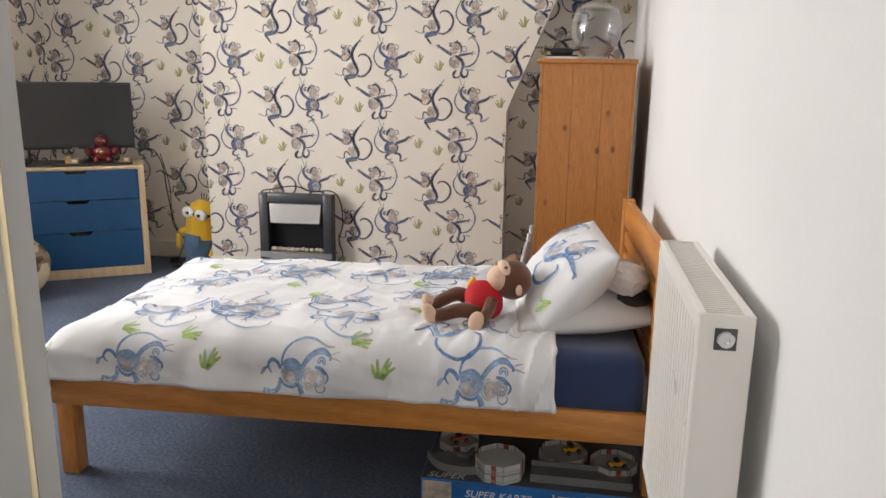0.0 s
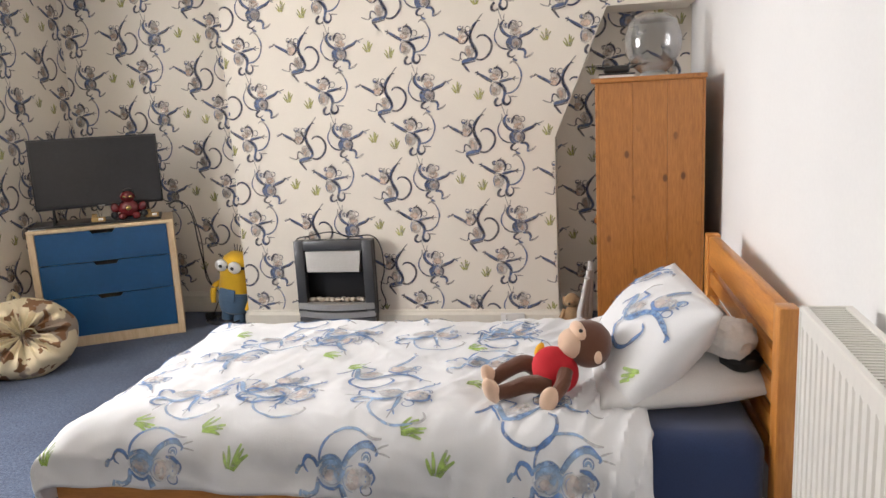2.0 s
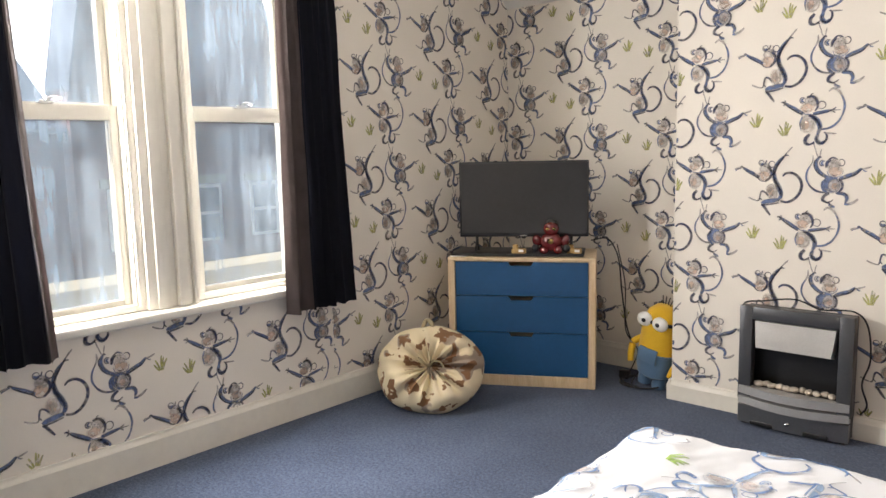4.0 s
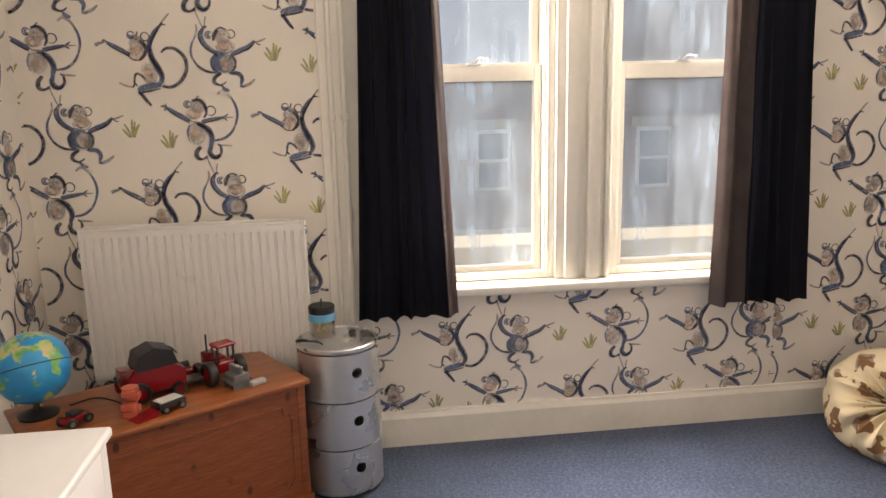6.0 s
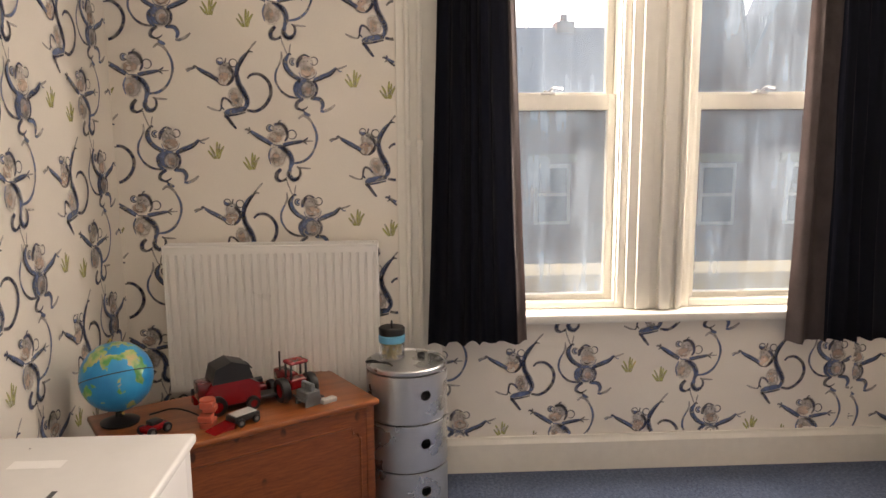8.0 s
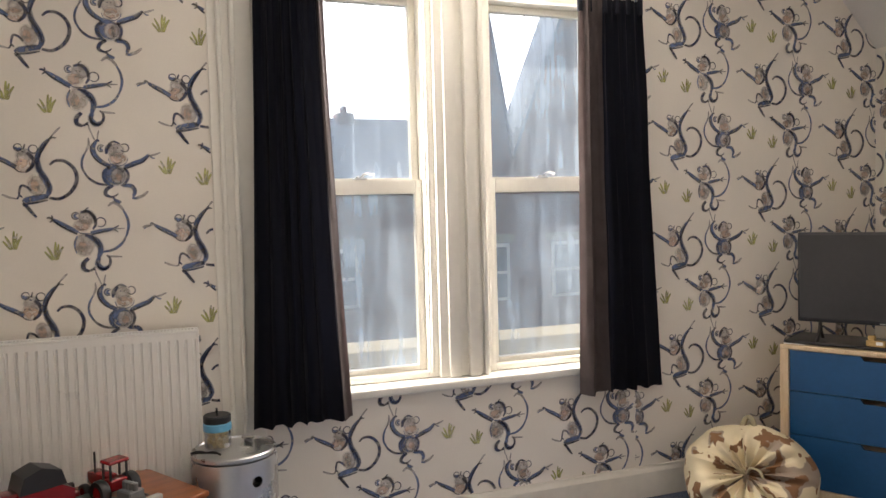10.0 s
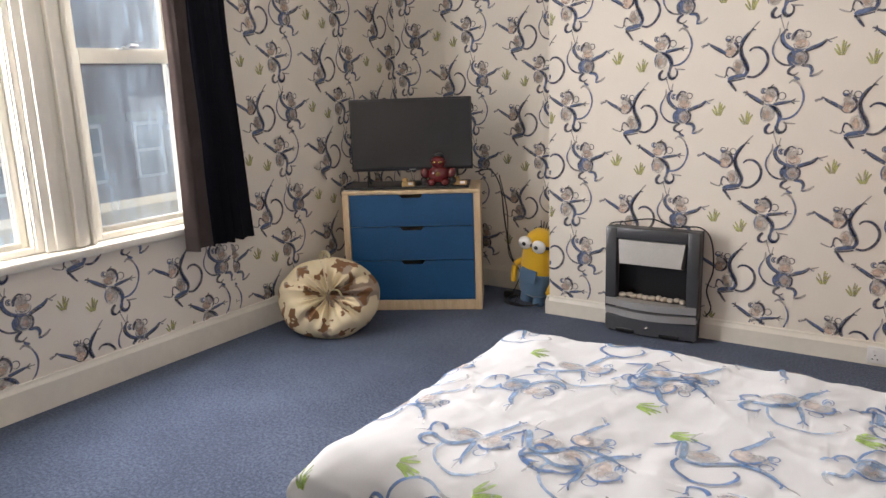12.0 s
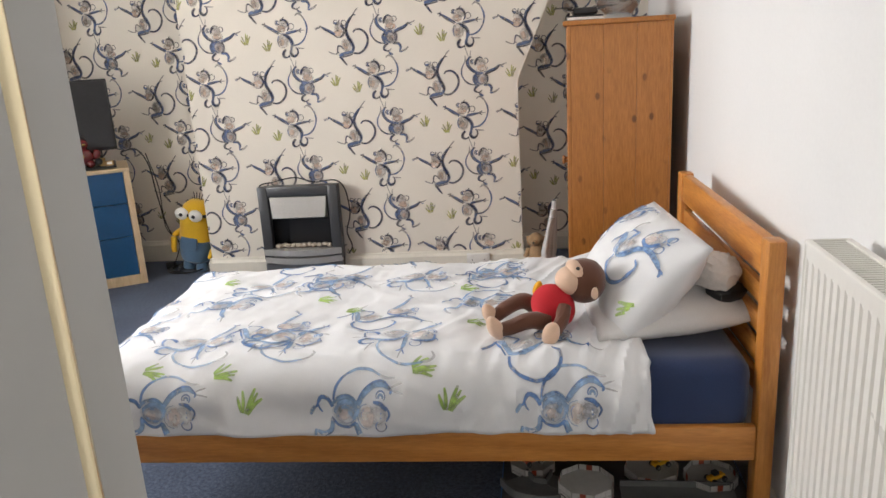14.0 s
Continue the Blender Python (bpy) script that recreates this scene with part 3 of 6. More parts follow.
# ---------------------------------------------------------------- printed figures
# Each figure: brush strokes as (ink, half width, points) and filled dabs as (ink, centre, radii, turn); local metres, x right, y up.
def drawn(anchor, dabs, strokes, unit=1 / 452, thin=0.68):
    """A figure laid out on a squared sheet, y downwards: brought to metres about its anchor between the eyes."""
    ax, ay = anchor
    return ([(k, ((x - ax) * unit, (ay - y) * unit), (rx * unit, ry * unit), turn) for k, (x, y), (rx, ry), turn in dabs],
            [(k, w * thin * unit, [((x - ax) * unit, (ay - y) * unit) for x, y in pts]) for k, w, pts in strokes])


def ring(cx, cy, r, a0=0, a1=360):
    return [(cx + r * math.cos(radians(a0 + (a1 - a0) * i / 7)), cy + r * math.sin(radians(a0 + (a1 - a0) * i / 7))) for i in range(8)]


def dot(x, y):
    return (0, 1.5, [(x - 1, y), (x, y + 0.3), (x + 1, y)])


FIGURES = {
    "swinger": drawn((314, 50), [(2, (312, 61), (15, 14), 0), (4, (309, 77), (17, 14), 0), (2, (328, 112), (15, 21), 10), (4, (326, 112), (8, 14), 10)], [
        (0, 1.4, ring(303, 47, 6)), (1, 3, ring(303, 47, 3, 0, 200)), (0, 1.4, ring(326, 50, 7)), (0, 1.8, [(311, 50), (313, 44), (314, 41)]), (0, 1.4, [(308, 54), (313, 55)]),
        (0, 4.0, [(316, 56), (323, 63), (326, 71), (322, 81), (313, 89)]), (0, 1.2, [(296, 82), (303, 88), (313, 89)]), dot(301, 70), dot(307, 70),
        (1, 5.0, [(299, 80), (286, 72), (273, 65), (262, 58)]), (0, 2.0, [(298, 83), (284, 74), (272, 67), (263, 61)]),
        (0, 2.4, [(263, 58), (258, 55), (255, 57)]), (1, 1.6, [(259, 58), (250, 61), (244, 65)]), (2, 3, [(256, 59), (248, 60), (242, 62)]),
        (1, 5.0, [(330, 74), (333, 58), (342, 43), (351, 33)]), (0, 3.0, [(332, 72), (336, 57), (344, 43), (352, 33)]),
        (0, 2.0, [(350, 34), (354, 29), (357, 25)]), (0, 2.0, [(351, 33), (356, 30), (362, 31)]), (2, 2.2, [(357, 25), (363, 18), (369, 12)]),
        (1, 6.5, [(331, 68), (334, 86), (343, 103), (348, 119), (341, 133)]), (0, 3.6, [(330, 64), (332, 82), (339, 96), (346, 110), (348, 122)]),
        (1, 6.5, [(345, 130), (328, 133), (313, 136), (306, 140)]), (0, 2.2, [(344, 137), (326, 141), (312, 143), (306, 146)]),
        (0, 3.8, [(306, 141), (312, 147), (319, 157), (326, 166)]), (0, 2.6, [(320, 121), (312, 113), (305, 112), (302, 121), (301, 130)]),
        (0, 1.8, [(302, 126), (299, 133), (296, 133)]), (0, 1.8, [(302, 127), (306, 132)]), (2, 2.2, [(276, 126), (286, 131), (297, 134)]),
        (0, 4.0, [(347, 133), (362, 135), (377, 127), (388, 112), (391, 95), (385, 80), (372, 70), (358, 70), (350, 77)])]),
    "dancer": drawn((493, 62), [(2, (494, 66), (15, 15), 0), (4, (497, 80), (17, 12), 0), (1, (491, 108), (20, 21), 0), (2, (496, 110), (14, 16), 0), (4, (497, 112), (8, 9), 0)], [
        (0, 4.2, [(487, 54), (480, 61), (478, 72)]), (0, 2.2, [(482, 55), (491, 50), (501, 54)]), (0, 1.4, ring(471, 62, 6, 60, 320)), (1, 2.4, ring(472, 62, 3, 60, 300)),
        (0, 1.4, ring(508, 61, 7, -130, 150)), (1, 1.0, [(481, 80), (485, 89), (497, 93), (509, 88), (513, 79)]), dot(491, 61), dot(497, 61), (0, 0.8, [(488, 84), (494, 88), (503, 86)]),
        (1, 5.0, [(484, 93), (470, 85), (460, 73), (458, 60), (463, 50)]), (0, 2.0, [(481, 95), (466, 86), (456, 73), (454, 60), (461, 50)]), (0, 2.6, [(461, 51), (465, 48), (468, 50)]),
        (2, 1.6, [(461, 48), (458, 41), (456, 34)]), (2, 1.6, [(465, 46), (466, 39), (468, 31)]),
        (1, 5.0, [(506, 95), (520, 89), (536, 83), (548, 73)]), (0, 2.4, [(507, 98), (522, 92), (538, 85), (549, 73)]), (2, 2.2, [(549, 75), (557, 73), (567, 69)]), (1, 1.6, [(549, 75), (554, 79), (558, 79)]),
        (0, 3.0, [(505, 95), (512, 105), (510, 119), (500, 128)]), (1, 4.4, [(482, 95), (473, 105), (475, 119), (484, 128)]), (0, 1.2, [(479, 97), (471, 108), (475, 121)]), dot(499, 119),
        (0, 4.2, [(487, 127), (477, 133), (474, 142), (482, 147)]), (0, 2.4, [(479, 146), (486, 148), (490, 152)]), (0, 1.8, [(483, 147), (490, 145), (495, 141)]), (1, 4.0, [(487, 151), (493, 155), (499, 157)]),
        (1, 4.8, [(502, 127), (516, 128), (522, 137), (519, 147)]), (0, 1.2, [(506, 125), (519, 127), (525, 137)]), (1, 3.0, [(517, 149), (523, 150), (529, 149)]), (2, 3.4, [(524, 149), (534, 146), (544, 138)]),
        (0, 2.8, [(478, 126), (462, 123), (450, 115), (443, 106)]), (1, 2.6, [(445, 109), (439, 96), (440, 80), (448, 64)]), (2, 2.4, [(446, 68), (451, 56), (451, 44)])]),
    "jumper": drawn((430, 178), [(2, (433, 179), (16, 15), 0), (4, (424, 193), (16, 12), 0), (2, (427, 226), (18, 23), -8), (4, (423, 230), (9, 12), -8)], [
        (0, 1.4, ring(415, 176, 6, 40, 330)), (1, 2.4, ring(416, 176, 3, 60, 300)), (0, 1.4, ring(454, 188, 8, -160, 130)), (0, 3.4, [(423, 170), (435, 169), (444, 179), (446, 191), (441, 200)]),
        (0, 1.6, [(430, 169), (432, 164), (436, 162)]), dot(427, 178), dot(433, 179), (0, 0.8, [(416, 196), (422, 200), (429, 199)]), (1, 1.2, [(411, 197), (421, 206), (437, 207)]),
        (1, 5.0, [(417, 205), (403, 196), (390, 188), (380, 181)]), (0, 2.2, [(416, 208), (401, 199), (388, 190), (380, 183)]), (0, 2.4, [(380, 182), (374, 178), (370, 179)]), (0, 1.8, [(380, 182), (374, 186)]), (0, 1.8, [(379, 180), (378, 174)]),
        (1, 4.6, [(437, 206), (450, 204), (463, 202), (474, 200)]), (0, 1.8, [(440, 209), (452, 206), (464, 203), (474, 201)]), (0, 1.8, [(473, 200), (479, 197), (483, 194)]), (0, 1.8, [(473, 200), (478, 203), (481, 206)]), (2, 1.6, [(474, 200), (482, 200), (492, 200)]),
        (1, 6.5, [(434, 211), (446, 220), (452, 235), (448, 250)]), (0, 3.4, [(428, 210), (438, 213), (447, 223), (453, 236)]), (1, 2.0, [(416, 211), (411, 225), (414, 241)]), dot(421, 238),
        (1, 5.6, [(449, 250), (446, 261), (454, 270), (464, 266)]), (0, 3.2, [(445, 256), (448, 267), (458, 270), (466, 262), (466, 251), (461, 246)]), (2, 2.2, [(463, 248), (474, 249), (486, 250)]),
        (0, 5.0, [(432, 250), (424, 259), (424, 269), (432, 273)]), (0, 2.6, [(431, 273), (438, 270), (442, 266)]), (0, 1.8, [(438, 269), (443, 272)]), (2, 1.6, [(442, 273), (444, 280), (447, 287)]),
        (1, 3.0, [(455, 240), (472, 237), (487, 226), (497, 208)]), (1, 3.0, [(495, 212), (499, 196), (497, 180), (490, 165)]), (2, 3.2, [(492, 168), (484, 158), (475, 154), (467, 160)])]),
    "grass": ([], [(3, 0.0038, [(-0.006, -0.030), (-0.014, -0.004), (-0.026, 0.020)]), (3, 0.0042, [(0, -0.030), (0.001, 0.008), (0.003, 0.036)]),
                   (3, 0.0042, [(0.006, -0.030), (0.015, -0.002), (0.028, 0.018)]), (3, 0.0036, [(-0.010, -0.030), (-0.022, -0.014), (-0.034, 0.002)]),
                   (3, 0.0036, [(0.003, -0.030), (0.008, 0.002), (0.013, 0.028)])]),
}


def figure_mesh(bm, uv, kind, place, scale=1.0, turn=0.0, mirror=False, brush=1.12):
    """Adds a figure; place(x, y, lift) gives the point of the printed surface and may refuse with None."""
    ca, sa = math.cos(radians(turn)), math.sin(radians(turn))

    def at(x, y, k):
        x, y = (-x if mirror else x) * scale, y * scale
        return place(x * ca - y * sa, x * sa + y * ca, k)

    def face(pts, vs, slot):
        if any(p is None for p in pts):
            return
        f = bm.faces.new([bm.verts.new(p) for p in pts])
        f.material_index = slot
        for lp, v in zip(f.loops, vs):
            lp[uv].uv = (0.5, v)

    lift = 0
    dabs, strokes = FIGURES[kind]
    for slot, (cx, cy), (rx, ry), a in dabs:
        lift += 1
        c, s = math.cos(radians(a)), math.sin(radians(a))
        ring = []
        for i in range(14):
            ex, ey = rx * math.cos(i * math.tau / 14), ry * math.sin(i * math.tau / 14)
            ring.append((ex * c - ey * s, ex * s + ey * c))
        for i in range(14):
            (x0, y0), (x1, y1) = ring[i], ring[(i + 1) % 14]
            k = 0.55
            face([at(cx, cy, lift), at(cx + x0 * k, cy + y0 * k, lift), at(cx + x1 * k, cy + y1 * k, lift)], (1, 0.6, 0.6), slot)
            face([at(cx + x0 * k, cy + y0 * k, lift), at(cx + x0, cy + y0, lift), at(cx + x1, cy + y1, lift), at(cx + x1 * k, cy + y1 * k, lift)], (0.6, 0, 0, 0.6), slot)
    lift += 1
    for slot, w, pts in strokes:
        line = curve_points([(x, y, 0) for x, y in pts], 3)
        n = len(line)
        rows = []
        for i, q in enumerate(line):
            d = (line[min(i + 1, n - 1)] - line[max(i - 1, 0)]).normalized()
            t = i / (n - 1)
            h = w * brush * (0.55 + 0.75 * math.sin(math.pi * min(1, 0.12 + t * 0.85)) ** 0.7)
            o = Vector((-d.y, d.x, 0)) * h
            rows.append((q + o, q, q - o))
        for a, b in zip(rows, rows[1:]):
            for k, vs in ((0, (0, 1, 1, 0)), (1, (1, 0, 0, 1))):
                face([at(p.x, p.y, lift) for p in (a[k], a[k + 1], b[k + 1], b[k])], vs, slot)


# the drop-repeat of the paper: figures of one cell, and the step, half a repeat lower, that carries it on
CELL = [("jumper", 0.0, 0.0), ("swinger", 0.362, -0.020), ("dancer", 0.672, -0.016), ("grass", 0.862, -0.085), ("grass", 1.000, -0.130)]
STEP = (0.555, 0.2785)
DROP = 0.557


def wallpaper(parent, x0, x1, z0, z1, place, ok=None, phase=(0.0, 0.0), size=(1.0, 1.0)):
    """Prints the paper over a wall of that stretch; figures at an edge are cut by it."""
    bm = bmesh.new()
    uv = bm.loops.layers.uv.new("UVMap")
    for i in range(-14, 15):
        for j in range(-14, 15):
            for kind, dx, dz in CELL:
                x = phase[0] + (i * STEP[0] + dx) * size[0]
                z = phase[1] + ((i % 2) * -STEP[1] + j * DROP + dz) * size[1]
                if not (x0 - 0.3 < x < x1 + 0.3 and z0 - 0.3 < z < z1 + 0.3):
                    continue

                def put(a, b, k, x=x, z=z):
                    u, v = x + a, z + b
                    if u < x0 or u > x1 or v < z0 or v > z1 or (ok and not ok(u, v)):
                        return None
                    return place(u, v, 0.0012 + 0.0003 * k)
                figure_mesh(bm, uv, kind, put, 1.05 if kind == "grass" else size[0])
    me = bpy.data.meshes.new("wallpaper_print")
    bm.to_mesh(me)
    bm.free()
    for m in INK:
        me.materials.append(m)
    ob = new("wallpaper_print", me)
    ob.parent = parent
    return tagged(ob, "printed grey and navy dancing figures and green grass tufts", kind="stuff")


def off_window(u, v):
    return not (WIN1[0] - 0.13 < u < WIN2[1] + 0.10 and SILL - 0.045 < v < HEAD + 0.10)


def in_breast(u, v):
    if v < 1.19:
        return u < -0.345
    return v > 1.94 or u < -0.345 + (v - 1.19) * 0.315 / 0.75


wallpaper(wall_west, S, 1.62, 0.16, TOP, lambda u, v, k: (W + k, u, v), None, (1.140, 2.072), (1.012, 1.014))
wallpaper(wall_west, WIN1[0] - 0.13, WIN2[1] + 0.10, 0.16, TOP, lambda u, v, k: (W + k, u, v), off_window, (2.874, 0.560), (1.012, 1.014))
wallpaper(wall_west, WIN2[1] + 0.10, N, 0.16, TOP, lambda u, v, k: (W + k, u, v), None, (3.520, 1.955), (1.012, 1.014))
wallpaper(chimney, -2.445, E_ - 0.03, 0.115, TOP, lambda u, v, k: (u, BREAST - k, v), in_breast, (-1.232, 1.887), (0.985, 1.0))
wallpaper(wall_north, W, -2.445, 0.15, 2.36, lambda u, v, k: (u, N - k, v), None, (-2.703, 1.547), (0.985, 1.0))
wallpaper(wall_north, -0.345, E_, 0.12, TOP, lambda u, v, k: (u, N - k, v), None, (-0.547, 0.893), (0.985, 1.0))
wallpaper(wall_south, 0.64, -W, 0.15, TOP, lambda u, v, k: (-u, S + k, v), None, (3.05, 1.42))
wallpaper(chimney, BREAST, N, 0.115, TOP, lambda u, v, k: (-2.445 - k, u, v), None, (5.0, 1.5))
wallpaper(chimney, BREAST, N, 0.115, 1.19, lambda u, v, k: (-0.345 + k, u, v), None, (4.78, 1.3))

# ---------------------------------------------------------------- bed
BX0, BX1, BY0, BY1 = -1.765, 0.300, 2.09, 3.15
bed = thing("bed", "orange pine small double bed with slatted headboard", "bed", BX0, BY0, 0)
L, D = BX1 - BX0, BY1 - BY0
part("side_rail", box(0.0, L - 0.05, 0.0, 0.028, 0.27, 0.375, 0.005, 2), PINE, bed)
part("side_rail", box(0.0, L - 0.05, D - 0.028, D, 0.27, 0.375, 0.005, 2), PINE, bed)
part("foot_rail", box(0.0, 0.028, 0.030, D - 0.030, 0.27, 0.375, 0.005, 2), PINE_Y, bed)
for x, y in ((0.006, 0.006), (0.006, D - 0.076)):
    part("leg", box(x, x + 0.062, y + 0.002, y + 0.068, 0, 0.27, 0.006, 2), PINE_Z, bed)
for y in (0.0, D - 0.06):
    part("post", box(L - 0.048, L, y, y + 0.06, 0, 0.90, 0.006, 2), PINE_Z, bed)
part("top_rail", box(L - 0.042, L - 0.006, 0.06, D - 0.06, 0.79, 0.895, 0.006, 2), PINE_Y, bed)
for z in (0.733, 0.645, 0.557, 0.469):
    part("slat", box(L - 0.036, L - 0.014, 0.06, D - 0.06, z - 0.028, z + 0.028, 0.004, 2), PINE_Y, bed)
for i in range(12):
    x = 0.08 + i * 0.165
    part("bed_slat", box(x, x + 0.07, 0.03, D - 0.03, 0.31, 0.33), PINE_Y, bed)

bm = box(BX0 + 0.09, BX1 - 0.055, BY0 + 0.02, BY1 - 0.02, 0.331, 0.56, 0.055, 5)
bmesh.ops.subdivide_edges(bm, edges=[e for e in bm.edges if e.calc_length() > 0.3], cuts=16, use_grid_fill=True)
for v in bm.verts:
    v.co.z += 0.006 * noise.noise(v.co * 6)
single("mattress", bm, NAVY_SHEET, "thick mattress in a fitted navy sheet", "mattress")

# duvet: a cloth laid over the mattress, u from the head towards the foot, v from the near hem to the far hem
DU, DV = 1.935, 1.385
CX1, CXF, CY0, CY1 = -0.04, BX0 + 0.005, BY0 - 0.035, BY1
DTOP = 0.582


def fold(s, end, r):
    """Distance s along a cloth that turns down at end with radius r: how far along, how far down."""
    a = end - r
    if s <= a:
        return s, 0.0
    q = (s - a) / r
    if q < math.pi / 2:
        return a + r * math.sin(q), r * (1 - math.cos(q))
    return end + 0.02 * min(1, (s - a - r * math.pi / 2) / 0.15), r + (s - a - r * math.pi / 2)


def duvet_at(u, v, lift=0.0):
    length, width = CX1 - CXF, CY1 - CY0
    ax, dx = fold(u, length, 0.13)
    m = DV / 2
    ay, dy = fold(abs(v - m), width / 2, 0.12)
    y = (CY0 + CY1) / 2 + (ay if v > m else -ay)
    x = CX1 - ax
    drop = math.hypot(dx, dy) if dx > 0 and dy > 0 else dx + dy
    n1 = noise.noise(Vector((u * 3.1, v * 3.1, 0.3)))
    n2 = noise.noise(Vector((u * 9 + v * 4, v * 9 - u * 5, 1.7)))
    n3 = noise.noise(Vector((u * 22, v * 22, 4.0)))
    hang = min(1, drop / 0.12)
    r1 = (1 - abs(noise.noise(Vector((u * 3.2 + v * 1.2, v * 1.3 - u * 0.6, 7.7))))) ** 9
    r2 = (1 - abs(noise.noise(Vector((u * 1.8 - v * 4.2, v * 2.4, 2.1))))) ** 10
    crease = 0.007 * r1 + 0.006 * r2
    head_end = max(0.0, 1 - u / 0.75)
    fine = (1 - abs(noise.noise(Vector((u * 17 + v * 5, v * 3.2 - u * 2, 9.1))))) ** 5
    crease += 0.015 * fine * (0.15 + head_end)
    puff = 0.013 * n1 + 0.006 * n2 + 0.002 * n3 + crease
    sag = -0.05 * max(0, (u - 1.2)) - 0.015 * max(0, 0.2 - u)
    z = DTOP - drop + sag * (1 - hang) + puff * (1 - 0.75 * hang)
    out = (0.018 * n2 + 0.022 * n1 + crease) * hang
    if dy > 0:
        y += (out + lift * hang) * (1 if v > m else -1)
    if dx > 0:
        x -= out + lift * hang
    return Vector((x, y, max(z, 0.05) + lift * (1 - 0.6 * hang)))


bm = bmesh.new()
NU, NV = 170, 130
grid = [[bm.verts.new(duvet_at(DU * i / NU, DV * j / NV)) for j in range(NV + 1)] for i in range(NU + 1)]
for i in range(NU):
    for j in range(NV):
        bm.faces.new((grid[i][j], grid[i + 1][j], grid[i + 1][j + 1], grid[i][j + 1]))
duvet_mesh = mesh_of("duvet", bm, COTTON)
for p in duvet_mesh.polygons:
    p.use_smooth = True
duvet = tagged(new("duvet", duvet_mesh), "white cotton duvet printed with blue dancing figures", "duvet")
sol = duvet.modifiers.new("thickness", "SOLIDIFY")
sol.thickness, sol.offset = 0.012, -1

bm = bmesh.new()
uvl = bm.loops.layers.uv.new("UVMap")


def on_duvet(u0, v0):
    def put(a, b, k):
        u, v = u0 + a, v0 + b
        if 0 <= u <= DU and 0 <= v <= DV:
            return duvet_at(u, v, 0.0022 + 0.0003 * k)
        return None
    return put


for u in (0.16, 0.74, 1.31, 1.885):          # along the hanging side
    figure_mesh(bm, uvl, "dancer", on_duvet(u, 0.065), 0.97, 92, True, brush=1.0)
    figure_mesh(bm, uvl, "grass", on_duvet(u + 0.38, 0.10), 1.15, 20, True)
    figure_mesh(bm, uvl, "grass", on_duvet(u + 0.46, 0.185), 1.05, 75, True)
TOP_PRINT = (("swinger", 0.70, 0.58), ("jumper", 0.98, 0.36), ("swinger", 1.04, 0.48), ("dancer", 1.30, 0.68), ("jumper", 1.26, 0.36), ("jumper", 1.22, 0.92),
             ("swinger", 0.93, 0.95), ("dancer", 0.97, 0.88), ("jumper", 0.63, 0.92), ("jumper", 0.62, 0.33), ("swinger", 0.22, 0.33), ("dancer", 0.40, 0.64),
             ("swinger", 0.33, 0.93), ("dancer", 0.36, 1.00), ("dancer", 0.70, 1.18), ("swinger", 1.12, 1.20), ("jumper", 1.55, 1.18), ("swinger", 1.54, 0.50), ("jumper", 1.62, 0.78))
for k, (kind, u, v) in enumerate(TOP_PRINT):
    figure_mesh(bm, uvl, kind, on_duvet(u, v), 0.97, 90 + 14 * math.sin(k * 2.3), True, brush=0.9)
for u, v in ((0.90, 0.62), (1.02, 0.72), (0.48, 0.46), (0.52, 0.78), (1.45, 0.95), (0.10, 0.62), (1.42, 0.20)):
    figure_mesh(bm, uvl, "grass", on_duvet(u, v), 1.0, 95, True)
me = bpy.data.meshes.new("printed_pattern")
bm.to_mesh(me)
bm.free()
for m in INK_CLOTH:
    me.materials.append(m)
pr = new("printed_pattern", me)
pr.parent = duvet
tagged(pr, "blue printed dancing figures and green grass tufts", kind="stuff")


def cushion_mesh(w, h, t, seed, seg=26):
    bm = bmesh.new()
    sides = []
    for s in (1, -1):
        g = []
        for i in range(seg + 1):
            row = []
            for j in range(seg + 1):
                a, b = i / seg * 2 - 1, j / seg * 2 - 1
                f = (max(0, 1 - abs(a) ** 2.3) * max(0, 1 - abs(b) ** 2.6)) ** 0.62
                k = 1 - 0.05 * (1 - abs(a)) * abs(b) ** 4
                p = Vector((a * w / 2 * k, b * h / 2 * (1 - 0.05 * (1 - abs(b)) * abs(a) ** 4), s * t / 2 * f))
                p += Vector((0, 0, 0.012 * f * noise.noise(p * 9 + Vector((seed, s, 0)))))
                p.z += s * 0.006 * f * noise.noise(Vector((a * 6 + seed, b * 14, s)))
                row.append(bm.verts.new(p))
            g.append(row)
        sides.append(g)
        for i in range(seg):
            for j in range(seg):
                q = (g[i][j], g[i + 1][j], g[i + 1][j + 1], g[i][j + 1])
                bm.faces.new(q if s > 0 else q[::-1])
    bmesh.ops.remove_doubles(bm, verts=bm.verts, dist=0.0008)
    return bm


low = single("pillow", cushion_mesh(0.48, 0.72, 0.17, 3), COTTON_GREY, "flattened white pillow lying on the mattress", "pillow", pose(0.055, 2.58, 0.63, 3, -6, 3))
PM = pose(-0.005, 2.54, 0.700, 0, -47, 4)
pillow = thing("pillow", "white pillow printed with blue figures, propped up", "pillow")
pillow.matrix_world = PM
part("cushion", cushion_mesh(0.40, 0.64, 0.23, 8), COTTON, pillow)
bm = bmesh.new()
uvl = bm.loops.layers.uv.new("UVMap")


